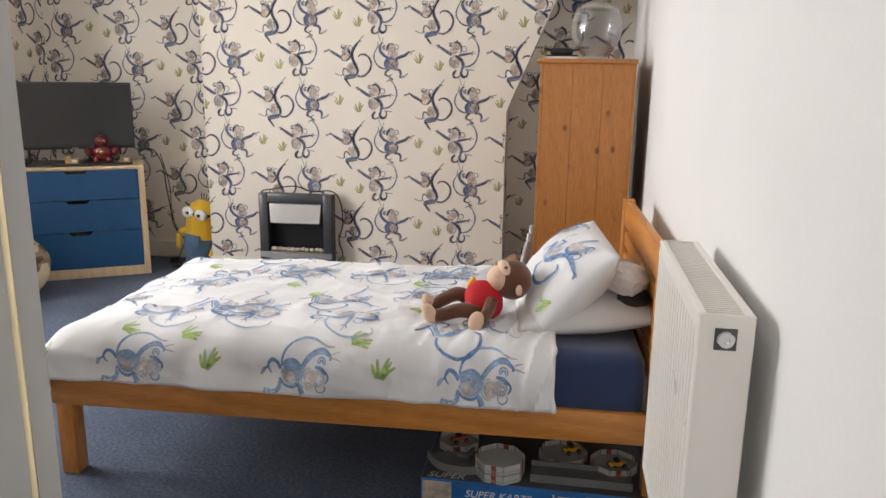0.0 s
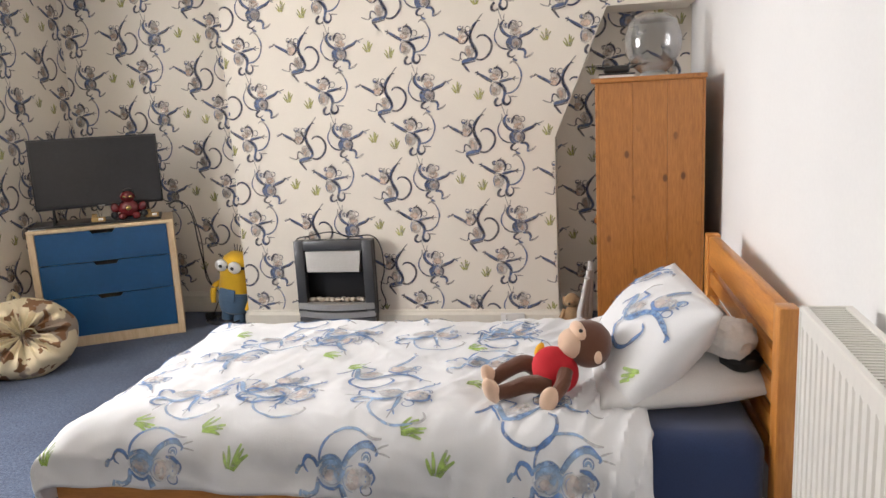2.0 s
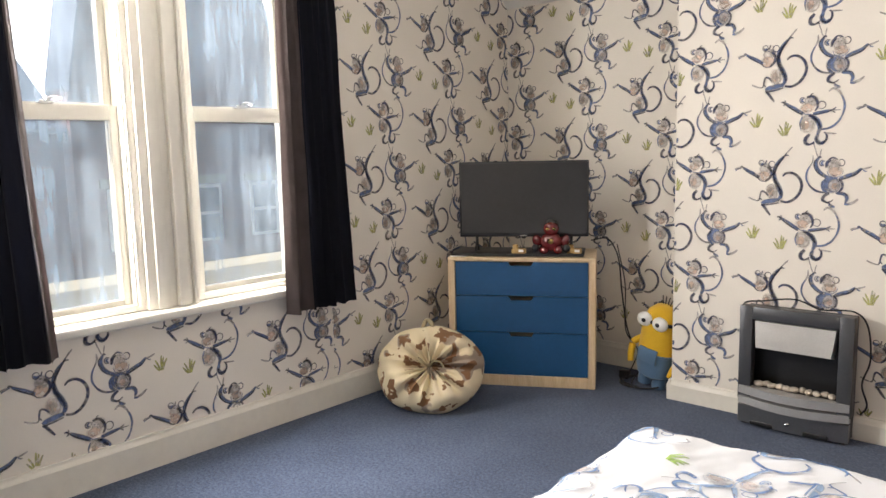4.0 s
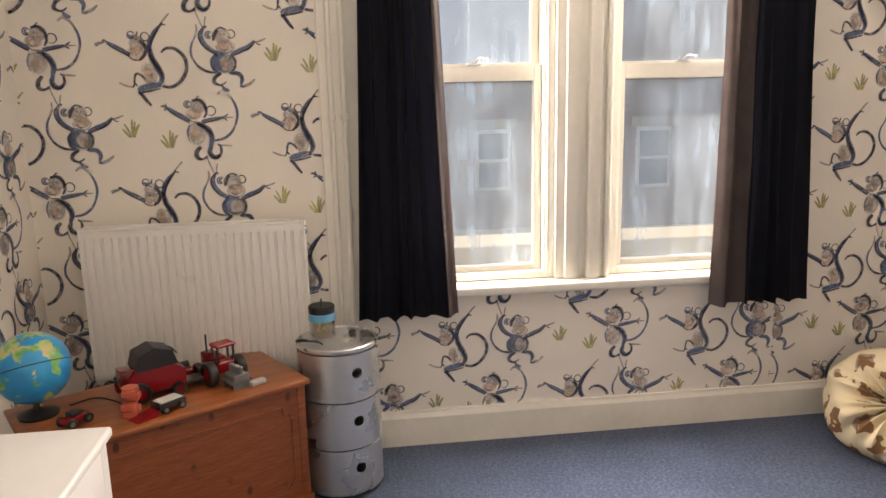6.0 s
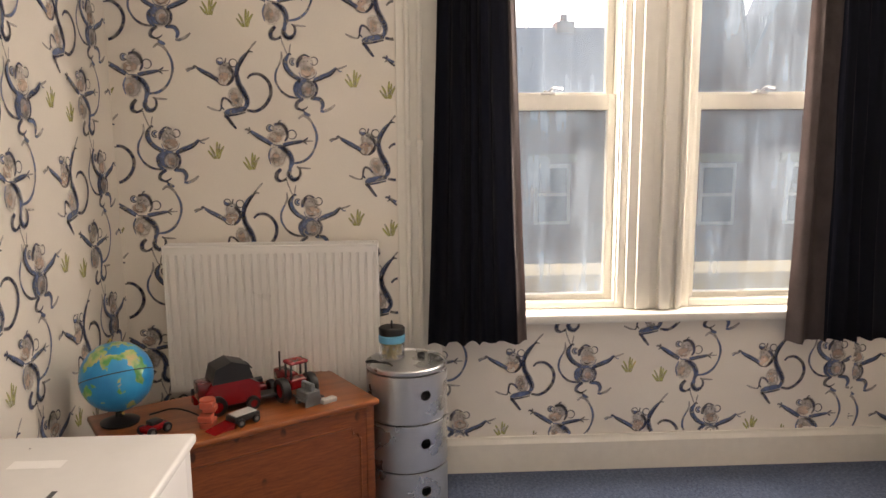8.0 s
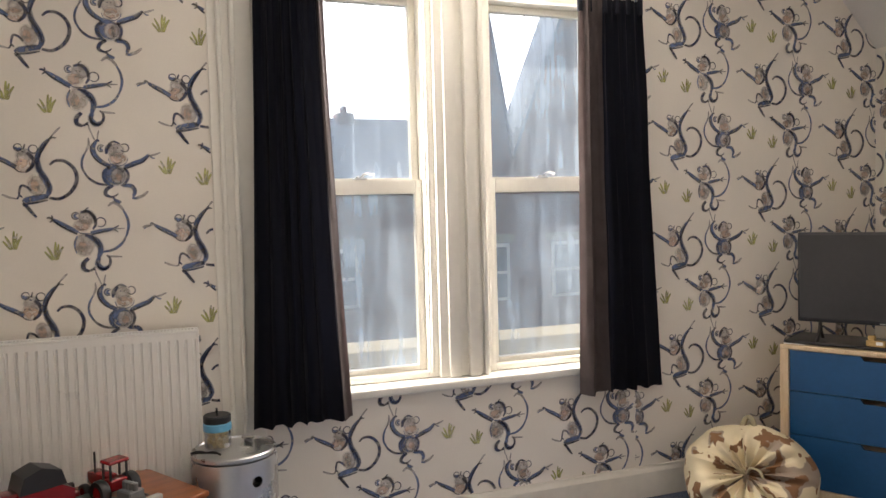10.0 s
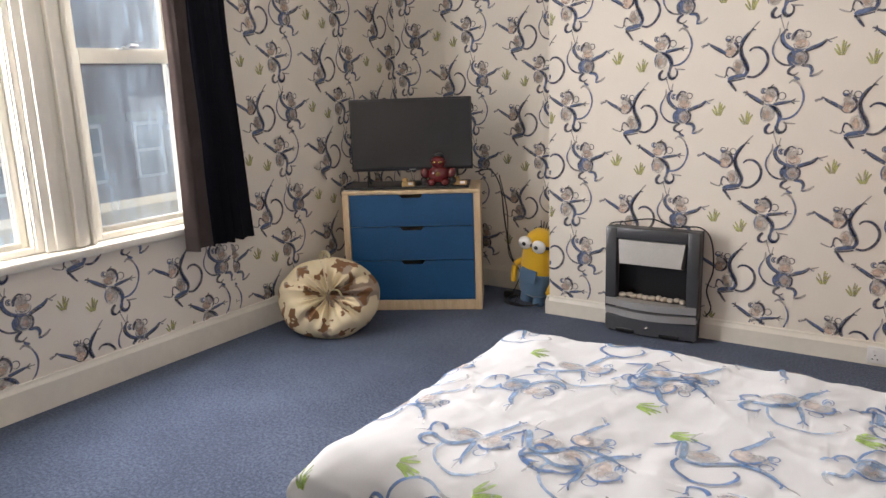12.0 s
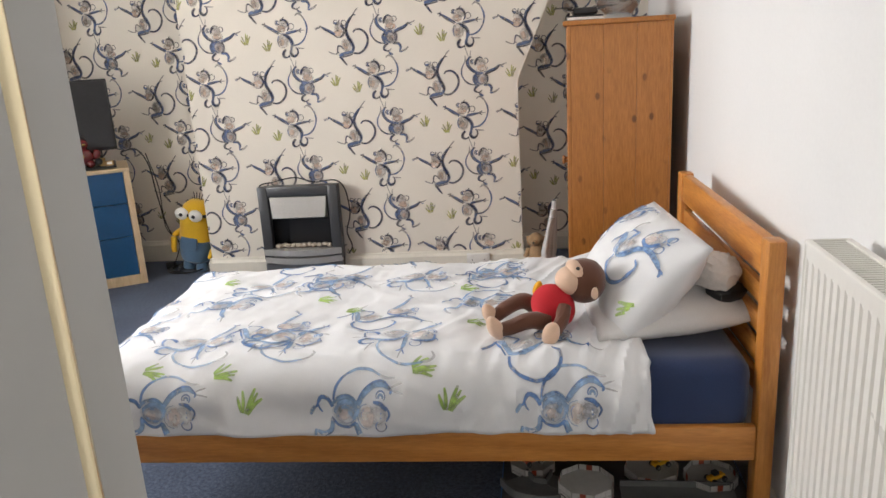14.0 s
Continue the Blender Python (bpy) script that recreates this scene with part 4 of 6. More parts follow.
def on_pillow(a0, b0, w=0.40, h=0.64, t=0.23):
    def put(a, b, k):
        x, y = a0 + a, b0 + b
        p, q = 2 * x / w, 2 * y / h
        if abs(p) > 0.93 or abs(q) > 0.93:
            return None
        f = (max(0, 1 - abs(p) ** 2.3) * max(0, 1 - abs(q) ** 2.6)) ** 0.62
        v = Vector((x, y, t / 2 * f))
        v += Vector((0, 0, 0.012 * f * noise.noise(v * 9 + Vector((8, 1, 0)))))
        v.z += 0.006 * f * noise.noise(Vector((p * 6 + 8, q * 14, 1))) + 0.0035 + 0.0003 * k
        return v
    return put


figure_mesh(bm, uvl, "dancer", on_pillow(0.12, 0.10), 0.95, 180, brush=1.15)
figure_mesh(bm, uvl, "swinger", on_pillow(0.12, -0.22), 0.95, 200, brush=1.15)
figure_mesh(bm, uvl, "jumper", on_pillow(0.0, 0.27), 0.9, 170, brush=1.15)
figure_mesh(bm, uvl, "grass", on_pillow(-0.09, -0.29), 1.2, 60)
me = bpy.data.meshes.new("printed_pattern")
bm.to_mesh(me)
bm.free()
for m in INK_CLOTH:
    me.materials.append(m)
pr = new("printed_pattern", me)
pr.parent = pillow
tagged(pr, "blue printed figures", kind="stuff")

for cushion in (low, *[c for c in pillow.children if c.name.startswith("cushion")]):
    if "sharp_edge" in cushion.data.attributes:
        cushion.data.attributes.remove(cushion.data.attributes["sharp_edge"])

# soft toys on the bed
bm = bmesh.new()
ball(0.075, 0.070, 0.085, pose(0.0, 0, 0.075, 0, -35, 0), 20, bm, 2)            # body in a red shirt
ball(0.078, 0.082, 0.080, pose(0.115, 0.01, 0.155), 22, bm, 0)                    # head
ball(0.050, 0.058, 0.050, pose(0.060, 0.0, 0.165, 0, -20, 0), 18, bm, 1)          # muzzle
ball(0.030, 0.055, 0.045, pose(0.085, 0.0, 0.195, 0, -30, 0), 16, bm, 1)
ball(0.013, 0.010, 0.022, pose(0.125, -0.078, 0.135), 12, bm, 1)                  # ears
ball(0.013, 0.010, 0.022, pose(0.125, 0.092, 0.135), 12, bm, 1)
tube([(-0.03, -0.05, 0.04), (-0.10, -0.045, 0.050), (-0.17, -0.05, 0.035), (-0.215, -0.06, 0.032)], 0.032, 12, bm, 0, r2=0.024)
tube([(-0.03, 0.05, 0.05), (-0.09, 0.06, 0.085), (-0.15, 0.065, 0.065), (-0.20, 0.06, 0.035)], 0.032, 12, bm, 0, r2=0.024)
tube([(0.02, -0.06, 0.09), (0.0, -0.10, 0.06), (-0.04, -0.135, 0.03)], 0.026, 10, bm, 0, r2=0.022)
tube([(0.02, 0.06, 0.09), (0.01, 0.11, 0.06), (-0.03, 0.13, 0.035)], 0.026, 10, bm, 0, r2=0.022)
ball(0.026, 0.024, 0.045, pose(-0.225, -0.065, 0.045, 0, -25, 0), 14, bm, 1)      # feet and paws
ball(0.026, 0.024, 0.045, pose(-0.215, 0.06, 0.048, 0, -25, 0), 14, bm, 1)
ball(0.030, 0.024, 0.042, pose(-0.055, -0.15, 0.035, 0, 20, 0), 14, bm, 1)
ball(0.016, 0.014, 0.028, pose(-0.045, 0.035, 0.135, 0, 20, 0), 12, bm, 3)        # yellow scrap held at the chest
for dy in (-0.018, 0.006):
    box(-0.062, -0.046, dy - 0.008, dy + 0.008, 0.098, 0.122, 0.003, 1, bm=bm, slot=3)
ball(0.008, 0.006, 0.010, pose(0.078, -0.042, 0.215), 10, bm, 4)
for v in bm.verts:
    v.co += 0.0025 * noise.noise_vector(v.co * 30)
toy_mesh = mesh_of("soft_toy", bm, [BROWN, PEACH, REDCLOTH, YELLOWCLOTH, BLACK])
toy = tagged(new("soft_toy", toy_mesh), "brown soft toy in a red shirt lying against the pillow", "soft toy")
toy.matrix_world = pose(-0.285, 2.33, 0.588, 0, 0, 14) @ Matrix.Scale(0.86, 4)
bm = bmesh.new()
ball(0.075, 0.10, 0.050, pose(0, 0, 0.05), 36, bm, 0)
ball(0.06, 0.07, 0.035, pose(0.03, -0.02, -0.005), 14, bm, 1)
for v in bm.verts:
    v.co += 0.012 * noise.noise_vector(v.co * 34) + 0.005 * noise.noise_vector(v.co * 80)
single("soft_toy", bm, [FUR, BLACK], "small white furry soft toy squeezed behind the pillows", "soft toy", pose(0.190, 2.36, 0.695))

# ---------------------------------------------------------------- radiators
def radiator(name, label, length, height, x, y, z, rz, cols, valve):
    """Along local x, its face at local -y."""
    t = thing(name, label, "radiator", x, y, z, rz)
    d, pitch = 0.085, length / cols
    bm = bmesh.new()                        # pressed front panel, a shallow waved sheet
    prof = []
    for i in range(cols):
        a = i * pitch
        prof += [(a + pitch * 0.10, 0.0), (a + pitch * 0.34, 0.0), (a + pitch * 0.46, 0.009), (a + pitch * 0.64, 0.009), (a + pitch * 0.76, 0.0)]
    prof = [(0, 0)] + prof + [(length, 0)]
    rows = []
    for zz, k in ((0.0, 0.0), (0.03, 0.0), (0.055, 1.0), (height - 0.055, 1.0), (height - 0.03, 0.0), (height, 0.0)):
        rows.append([bm.verts.new((a, 0.001 + o * k, zz)) for a, o in prof])
    for a, b in zip(rows, rows[1:]):
        for i in range(len(a) - 1):
            bm.faces.new((a[i], a[i + 1], b[i + 1], b[i]))
    part("front_panel", bm, RAD, t)
    part("back_panel", box(0, length, d - 0.014, d, 0.0, height, 0.003, 1), RAD, t)
    b = bmesh.new()
    box(-0.003, 0.004, -0.002, d + 0.003, 0.004, height + 0.006, 0.002, 1, bm=b)
    part("end_cap", b, RAD, t)
    part("end_cap", box(length - 0.004, length + 0.003, -0.002, d + 0.003, 0.004, height + 0.006, 0.002, 1), RAD, t)
    b = bmesh.new()
    box(0.004, length - 0.004, -0.002, 0.012, height - 0.004, height + 0.006, 0.002, 1, bm=b)
    box(0.004, length - 0.004, d - 0.012, d + 0.003, height - 0.004, height + 0.006, 0.002, 1, bm=b)
    n = int(length / 0.013)
    for i in range(n):
        a = 0.012 + i * (length - 0.024) / (n - 1)
        box(a - 0.0028, a + 0.0028, 0.012, d - 0.012, height - 0.004, height + 0.003, bm=b)
    part("top_grille", b, RAD, t, "slotted white top grille")
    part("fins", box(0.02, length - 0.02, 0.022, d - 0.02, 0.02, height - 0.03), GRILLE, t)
    for a in (0.15, length - 0.15):
        part("bracket", box(a - 0.02, a + 0.02, d, valve, 0.1, height - 0.1, 0.002, 1), RAD, t)
    b = lathe([(0, 0), (0.013, 0), (0.015, 0.004), (0.013, 0.008), (0.006, 0.008), (0.006, 0.005), (0, 0.005)], 16, m=pose(length + 0.003, d / 2, height - 0.036, 0, 90, 0))
    part("blanking_plug", b, CHROME, t, "chrome blanking plug")
    # flat plate, the shade of a recess round the plug put into its dark colour
    part("plug_recess_shade", box(length + 0.0025, length + 0.0042, d / 2 - 0.018, d / 2 + 0.018, height - 0.055, height - 0.017, 0.0006, 1), DARK_STEEL, t)
    b = tube([(length - 0.03, d / 2, 0.02), (length - 0.03, d / 2, -z + 0.002)], 0.0075, 8, n=1)
    part("pipe_tail", b, RAD, t)
    return t


radiator("radiator", "white double-panel radiator on the plain wall", 0.585, 0.60, 0.182, 1.68, 0.415, -92.5, 18, 0.125)
radiator("radiator", "white panel radiator below the patterned paper", 0.85, 0.60, W + 0.13, 0.685, 0.445, 90, 26, 0.125)

# ---------------------------------------------------------------- pipes beside the window
for y in (1.665, 1.715):
    p = thing("heating_pipe", "white-painted vertical heating pipe on the wall", "pipe", W + 0.022, y, 0, group="heating pipes")
    part("pipe", tube([(0, 0, 0.0), (0, 0, TOP - 0.002)], 0.011, 10, n=1), GLOSS, p)
    for z in (0.4, 1.45, 2.43):
        part("clip", lathe([(0.012, -0.012), (0.016, -0.010), (0.016, 0.010), (0.012, 0.012)], 12, m=Matrix.Translation((0, 0, z))), GLOSS, p)


# ---------------------------------------------------------------- curtains
def curtain(label, y0t, y1t, y0b, y1b, ztop, zbot, folds, seed, lining_side):
    t = thing("curtain", label, "curtain", W + 0.11, 0, 0, group="curtains")
    def sheet(x_off, amp, a0, a1):
        bm = bmesh.new()
        n, m = folds * 12, 40
        rows = []
        for j in range(m + 1):
            k = j / m
            z = ztop + (zbot - ztop) * k
            row = []
            for i in range(n + 1):
                s = a0 + (a1 - a0) * i / n
                yt = y0t + (y1t - y0t) * s
                yb = y0b + (y1b - y0b) * s
                w = k ** 1.3
                y = yt + (yb - yt) * w
                ph = s * folds * math.tau + 1.7 * math.sin(3.1 * s + seed) + 1.1 * math.sin(8.3 * s + 2 * seed)
                a = amp * (0.55 + 0.6 * k) * (0.8 + 0.4 * noise.noise(Vector((s * 5, seed, 0))))
                x = a * math.sin(ph) + 0.012 * noise.noise(Vector((s * 9, z * 2.2, seed)))
                x += 0.010 * math.sin(ph * 2.3 + z * 1.5) * (1 - k)
                zz = z + (0.004 * math.sin(ph * 0.7 + seed) + 0.006 * noise.noise(Vector((s * 20, seed, 3)))) * (1 if j == m else 0)
                row.append(bm.verts.new((x_off + x, y + 0.006 * math.cos(ph), zz)))
            rows.append(row)
        for a, b in zip(rows, rows[1:]):
            for i in range(n):
                bm.faces.new((a[i], a[i + 1], b[i + 1], b[i]))
        bmesh.ops.solidify(bm, geom=list(bm.faces), thickness=0.0025)
        return bm
    part("cloth", sheet(0.0, 0.026, 0.0, 1.0), CURTAIN, t)
    a = (0.93, 1.03) if lining_side > 0 else (-0.04, 0.30)
    part("lining", sheet(0.012, 0.026, *a), LINING, t, "brown-grey curtain lining turned out at the edge")
    for i in range(folds + 1):
        y = y0t + (y1t - y0t) * i / folds
        part("heading_tuck", box(-0.010, 0.010, y - 0.012, y + 0.012, ztop - 0.07, ztop + 0.012, 0.004, 1), CURTAIN, t)
    return t


curtain("navy curtain gathered at the window's edge, lining showing", 1.80, 2.07, 1.74, 2.14, 2.50, 0.62, 6, 1.0, 1)
curtain("navy curtain hanging beside the window, brown lining showing", 3.29, 3.62, 3.28, 3.71, 2.48, 0.60, 5, 4.0, -1)
rail = thing("curtain_rail", "slim white curtain rail above the windows", "curtain rail", W + 0.11, 0, 2.515)
part("rail", box(-0.010, 0.010, 1.72, 3.75, 0, 0.02, 0.003, 1), GLOSS, rail)
for y in (1.85, 2.7, 3.6):
    part("bracket", box(-0.11, -0.005, y - 0.01, y + 0.01, 0.004, 0.018, 0.002, 1), GLOSS, rail)

# ---------------------------------------------------------------- wardrobe and what is round it
WX0, WX1, WY0, WY1, WZ = -0.125, 0.342, 3.74, 4.62, 1.50
wd = thing("wardrobe", "tall knotty orange pine wardrobe, its side to the room", "wardrobe", WX0, WY0, 0, -4.5)
ww, wdep = WX1 - WX0, WY1 - WY0
for i in range(3):
    part("side_board", box(0.012 + i * (ww - 0.024) / 3, 0.0115 + (i + 1) * (ww - 0.024) / 3, 0.0, 0.018, 0.0, WZ - 0.022, 0.002, 1), WARD, wd)
part("side_panel", box(0.012, ww - 0.012, wdep - 0.018, wdep, 0, WZ - 0.022, 0.002, 1), WARD, wd)
part("back_panel", box(ww - 0.012, ww - 0.002, 0.0, wdep, 0.03, WZ - 0.022), WARD, wd)
part("stile", box(-0.004, 0.012, 0.0, 0.05, 0.0, WZ - 0.022, 0.002, 1), WARD, wd)
part("stile", box(-0.004, 0.012, wdep - 0.05, wdep, 0.0, WZ - 0.022, 0.002, 1), WARD, wd)
part("plinth", box(-0.002, 0.012, 0.05, wdep - 0.05, 0.0, 0.09, 0.002, 1), WARD, wd)
for k in (0, 1):
    y0 = 0.052 + k * (wdep - 0.104) / 2
    dd = part("door", box(-0.008, 0.012, y0, y0 + (wdep - 0.112) / 2, 0.095, WZ - 0.03, 0.003, 1), WARD, wd)
    kb = [(0, 0), (0.008, 0), (0.008, 0.012), (0.016, 0.018), (0.014, 0.028), (0, 0.03)]
    part("knob", lathe(kb, 16, m=pose(-0.008, y0 + (0.05 if k else (wdep - 0.112) / 2 - 0.05), 0.8, 0, -90, 0)), WARD, dd)
part("top", box(-0.022, ww + 0.004, -0.016, wdep + 0.01, WZ - 0.022, WZ, 0.005, 2), WARD, wd)

g = thing("toy_drone", "small black toy drone with thin arms on the wardrobe", "toy", -0.02, 4.05, WZ + 0.028)
part("body", box(-0.06, 0.06, -0.05, 0.05, 0.0, 0.035, 0.012, 2), BLACK, g)
for sx in (-1, 1):
    for sy in (-1, 1):
        a = part("arm", tube([(sx * 0.04, sy * 0.03, 0.02), (sx * 0.09, sy * 0.07, 0.03)], 0.005, 6, n=1), BLACK, g)
        part("rotor", box(sx * 0.09 - 0.055, sx * 0.09 + 0.055, sy * 0.07 - 0.006, sy * 0.07 + 0.006, 0.036, 0.039), BLACK, a)
bk = thing("book", "thin dark book with pale pages on the wardrobe", "book", -0.02, 4.05, WZ)
part("cover", box(-0.085, 0.085, -0.06, 0.06, 0, 0.006, 0.002, 1), BLACK, bk)
part("pages", box(-0.082, 0.08, -0.057, 0.057, 0.006, 0.019), WHITE, bk)
part("cover", box(-0.085, 0.085, -0.06, 0.06, 0.019, 0.026, 0.002, 1), BLACK, bk)
bg = thing("plastic_bowl", "clear plastic fishbowl with a pale base on the wardrobe", "bowl", 0.17, 4.25, WZ)
part("bowl", lathe([(0.055, 0.02), (0.10, 0.06), (0.135, 0.13), (0.14, 0.20), (0.115, 0.28), (0.07, 0.31), (0.068, 0.31), (0.113, 0.277), (0.137, 0.20), (0.132, 0.13), (0.098, 0.064), (0.05, 0.024)], 28), CLEAR, bg)
part("base", lathe([(0, 0), (0.07, 0), (0.072, 0.012), (0.055, 0.028), (0, 0.03)], 24), PALE_GREY, bg)

bm = bmesh.new()
for i in range(3):
    tube([(0.02 * i, 0.03 * i, 0.0), (0.01 + 0.025 * i, 0.02 * i, 0.18), (0.05 + 0.01 * i, 0.02 * i, 0.36 + 0.05 * i)], 0.025, 10, bm, r2=0.016)
for v in bm.verts:
    v.co += 0.006 * noise.noise_vector(v.co * 18)
single("rolled_cloth", bm, COTTON_GREY, "crumpled rolls of white cloth leaning by the wardrobe", "cloth", pose(-0.215, 4.68, 0.002))
bm = bmesh.new()
ball(0.055, 0.05, 0.075, pose(0, 0, 0.085), 16, bm)
ball(0.050, 0.048, 0.046, pose(0, -0.015, 0.185), 16, bm)
ball(0.024, 0.03, 0.020, pose(0, -0.058, 0.175), 12, bm)
for s in (-1, 1):
    ball(0.016, 0.012, 0.034, pose(s * 0.048, -0.005, 0.175, 0, s * 12, 0), 10, bm)
    tube([(s * 0.035, -0.02, 0.055), (s * 0.05, -0.07, 0.028), (s * 0.055, -0.10, 0.024)], 0.026, 10, bm, r2=0.022)
    tube([(s * 0.045, -0.01, 0.12), (s * 0.07, -0.035, 0.07)], 0.018, 8, bm, r2=0.014)
ball(0.008, 0.006, 0.007, pose(0, -0.086, 0.181), 8, bm, 1)
for v in bm.verts:
    v.co += 0.004 * noise.noise_vector(v.co * 34)
single("soft_toy", bm, [TAN, BLACK], "tan fluffy soft toy sitting in the alcove", "soft toy", pose(-0.255, 4.86, 0.0, 0, 0, -15))

# ---------------------------------------------------------------- electric fire
fx0, fx1, fy = -2.03, -1.51, 4.755
fire = thing("electric_fire", "brushed steel electric fire with pebbles, unlit", "fireplace", (fx0 + fx1) / 2, fy, 0)
hw = (fx1 - fx0) / 2
fb = BREAST - 0.003 - fy
part("upright", box(-hw, -hw + 0.062, 0.0, 0.06, 0.13, 0.61, 0.004, 2), DARK_STEEL, fire)
part("upright", box(hw - 0.062, hw, 0.0, 0.06, 0.13, 0.61, 0.004, 2), DARK_STEEL, fire)
part("lintel", box(-hw + 0.0615, hw - 0.0615, 0.001, 0.06, 0.545, 0.609, 0.004, 2), DARK_STEEL, fire)
b = bmesh.new()
box(-hw + 0.012, -hw + 0.03, 0.06, fb, 0.01, 0.60, bm=b)
box(hw - 0.03, hw - 0.012, 0.06, fb, 0.01, 0.60, bm=b)
box(-hw + 0.012, hw - 0.012, 0.06, fb, 0.585, 0.60, bm=b)
box(-hw + 0.03, hw - 0.03, fb - 0.015, fb, 0.01, 0.585, bm=b)
box(-hw + 0.03, hw - 0.03, 0.02, fb - 0.015, 0.01, 0.20, bm=b)
part("casing", b, BLACK, fire, "matt black casing and fire back")
hood = prism([(0.002, 0.54), (0.055, 0.54), (0.055, 0.39), (-0.02, 0.41)], -0.185, 0.185, "x")
for v in hood.verts:
    if v.co.z < 0.45:
        v.co.x *= 0.93
part("hood", hood, BRIGHT, fire, "bright brushed steel hood")
for i in range(11):
    r = random.Random(40 + i)
    bm = ball(0.022 + 0.008 * r.random(), 0.018, 0.013 + 0.004 * r.random(), pose(0, 0, 0, 0, 0, r.uniform(0, 180)), 12)
    ob = part("pebble", bm, STONE, fire)
    ob.location = (-0.17 + i * 0.034, 0.03 + 0.03 * r.random(), 0.212)


def fender(z0, z1, bulge):
    outl = [(-hw + 0.004, 0.03)] + [(-hw + 0.004 + (2 * hw - 0.008) * i / 12, 0.0 - bulge * math.sin(math.pi * i / 12)) for i in range(13)] + [(hw - 0.004, 0.03)]
    return prism(outl, z0, z1, "z")


part("fender_bar", fender(0.160, 0.200, 0.055), BRIGHT, fire, "bright curved steel bar")
part("fender_bar", fender(0.108, 0.146, 0.060), BRIGHT, fire, "bright curved steel bar")
part("fender_front", fender(0.012, 0.100, 0.030), BASE_STEEL, fire, "brushed steel base with a curved front")
for a in (-0.13, 0.12):
    part("slot", box(a - 0.055, a + 0.055, -0.031, -0.018, 0.013, 0.032, 0.003, 1), BLACK, fire, "dark slot cut under the base")
part("lever", ball(0.016, 0.010, 0.009, pose(-0.005, -0.036, 0.055, 0, -25, 0), 12), CHROME, fire, "small bright lever")
part("foot", box(-hw + 0.02, -hw + 0.06, 0.01, 0.05, 0, 0.014), BLACK, fire)
part("foot", box(hw - 0.06, hw - 0.02, 0.01, 0.05, 0, 0.014), BLACK, fire)
cab = tube([(-hw - 0.015, 0.07, 0.16), (-hw - 0.02, 0.08, 0.45), (-hw - 0.01, 0.07, 0.60), (-0.16, 0.05, 0.635), (-0.02, 0.07, 0.655), (0.10, 0.06, 0.622),
            (hw - 0.02, 0.06, 0.63), (hw + 0.035, 0.09, 0.56), (hw + 0.05, 0.10, 0.40), (hw + 0.02, 0.10, 0.28), (hw + 0.045, 0.105, 0.18), (hw + 0.02, 0.10, 0.13)], 0.0042, 6)
part("cable", cab, BLACK, fire, "black cable looped over the top")
sk = thing("socket", "white double wall socket on the skirting board", "socket", -0.635, BREAST - 0.022, 0.015)
part("plate", box(-0.075, 0.075, -0.012, 0, 0, 0.085, 0.004, 2), WHITE, sk)
for s in (-1, 1):
    part("switch", box(s * 0.045 - 0.006, s * 0.045 + 0.006, -0.016, -0.012, 0.055, 0.072, 0.001, 1), WHITE, sk)
    for dx, dz in ((0, 0.042), (-0.011, 0.022), (0.011, 0.022)):
        part("hole", box(s * 0.04 + dx - 0.003, s * 0.04 + dx + 0.003, -0.0128, -0.0115, dz - 0.003, dz + 0.003), BLACK, sk)

# ---------------------------------------------------------------- chest of drawers, television and toys
DRA = math.degrees(math.atan2(4.750 - 4.321, -2.852 + 3.608))
dr = thing("chest_of_drawers", "pale birch chest of drawers with three blue fronts", "chest of drawers", -3.608, 4.321, 0, DRA)
dw, dh, dd_ = 0.869, 0.78, 0.42
part("side", box(0, 0.04, 0.0, dd_, 0, dh - 0.021, 0.002, 1), BIRCH, dr)
part("side", box(dw - 0.04, dw, 0.0, dd_, 0, dh - 0.021, 0.002, 1), BIRCH, dr)
part("base", box(0.04, dw - 0.04, 0.003, dd_, 0.0, 0.065, 0.002, 1), BIRCH, dr)
part("top", box(0, dw, -0.001, dd_, dh - 0.02, dh, 0.002, 1), BIRCH, dr)
part("back", box(0.04, dw - 0.04, dd_ - 0.01, dd_, 0.066, dh - 0.021), BIRCH, dr)
for k, (z0, z1) in enumerate(((0.068, 0.325), (0.330, 0.545), (0.550, 0.752))):
    d = part("drawer", prism([(0.044, z0), (dw - 0.044, z0), (dw - 0.044, z1), (dw / 2 + 0.075, z1), (dw / 2 + 0.060, z1 - 0.022), (dw / 2 - 0.060, z1 - 0.022), (dw / 2 - 0.075, z1), (0.044, z1)], 0.008, 0.026, "y"), BLUE, dr)
    part("drawer_box", box(0.06, dw - 0.06, 0.026, dd_ - 0.03, z0 + 0.01, z1 - 0.028), BIRCH, d)
part("rail", box(0.04, dw - 0.04, 0.012, 0.03, 0.753, dh - 0.021), BIRCH, dr)

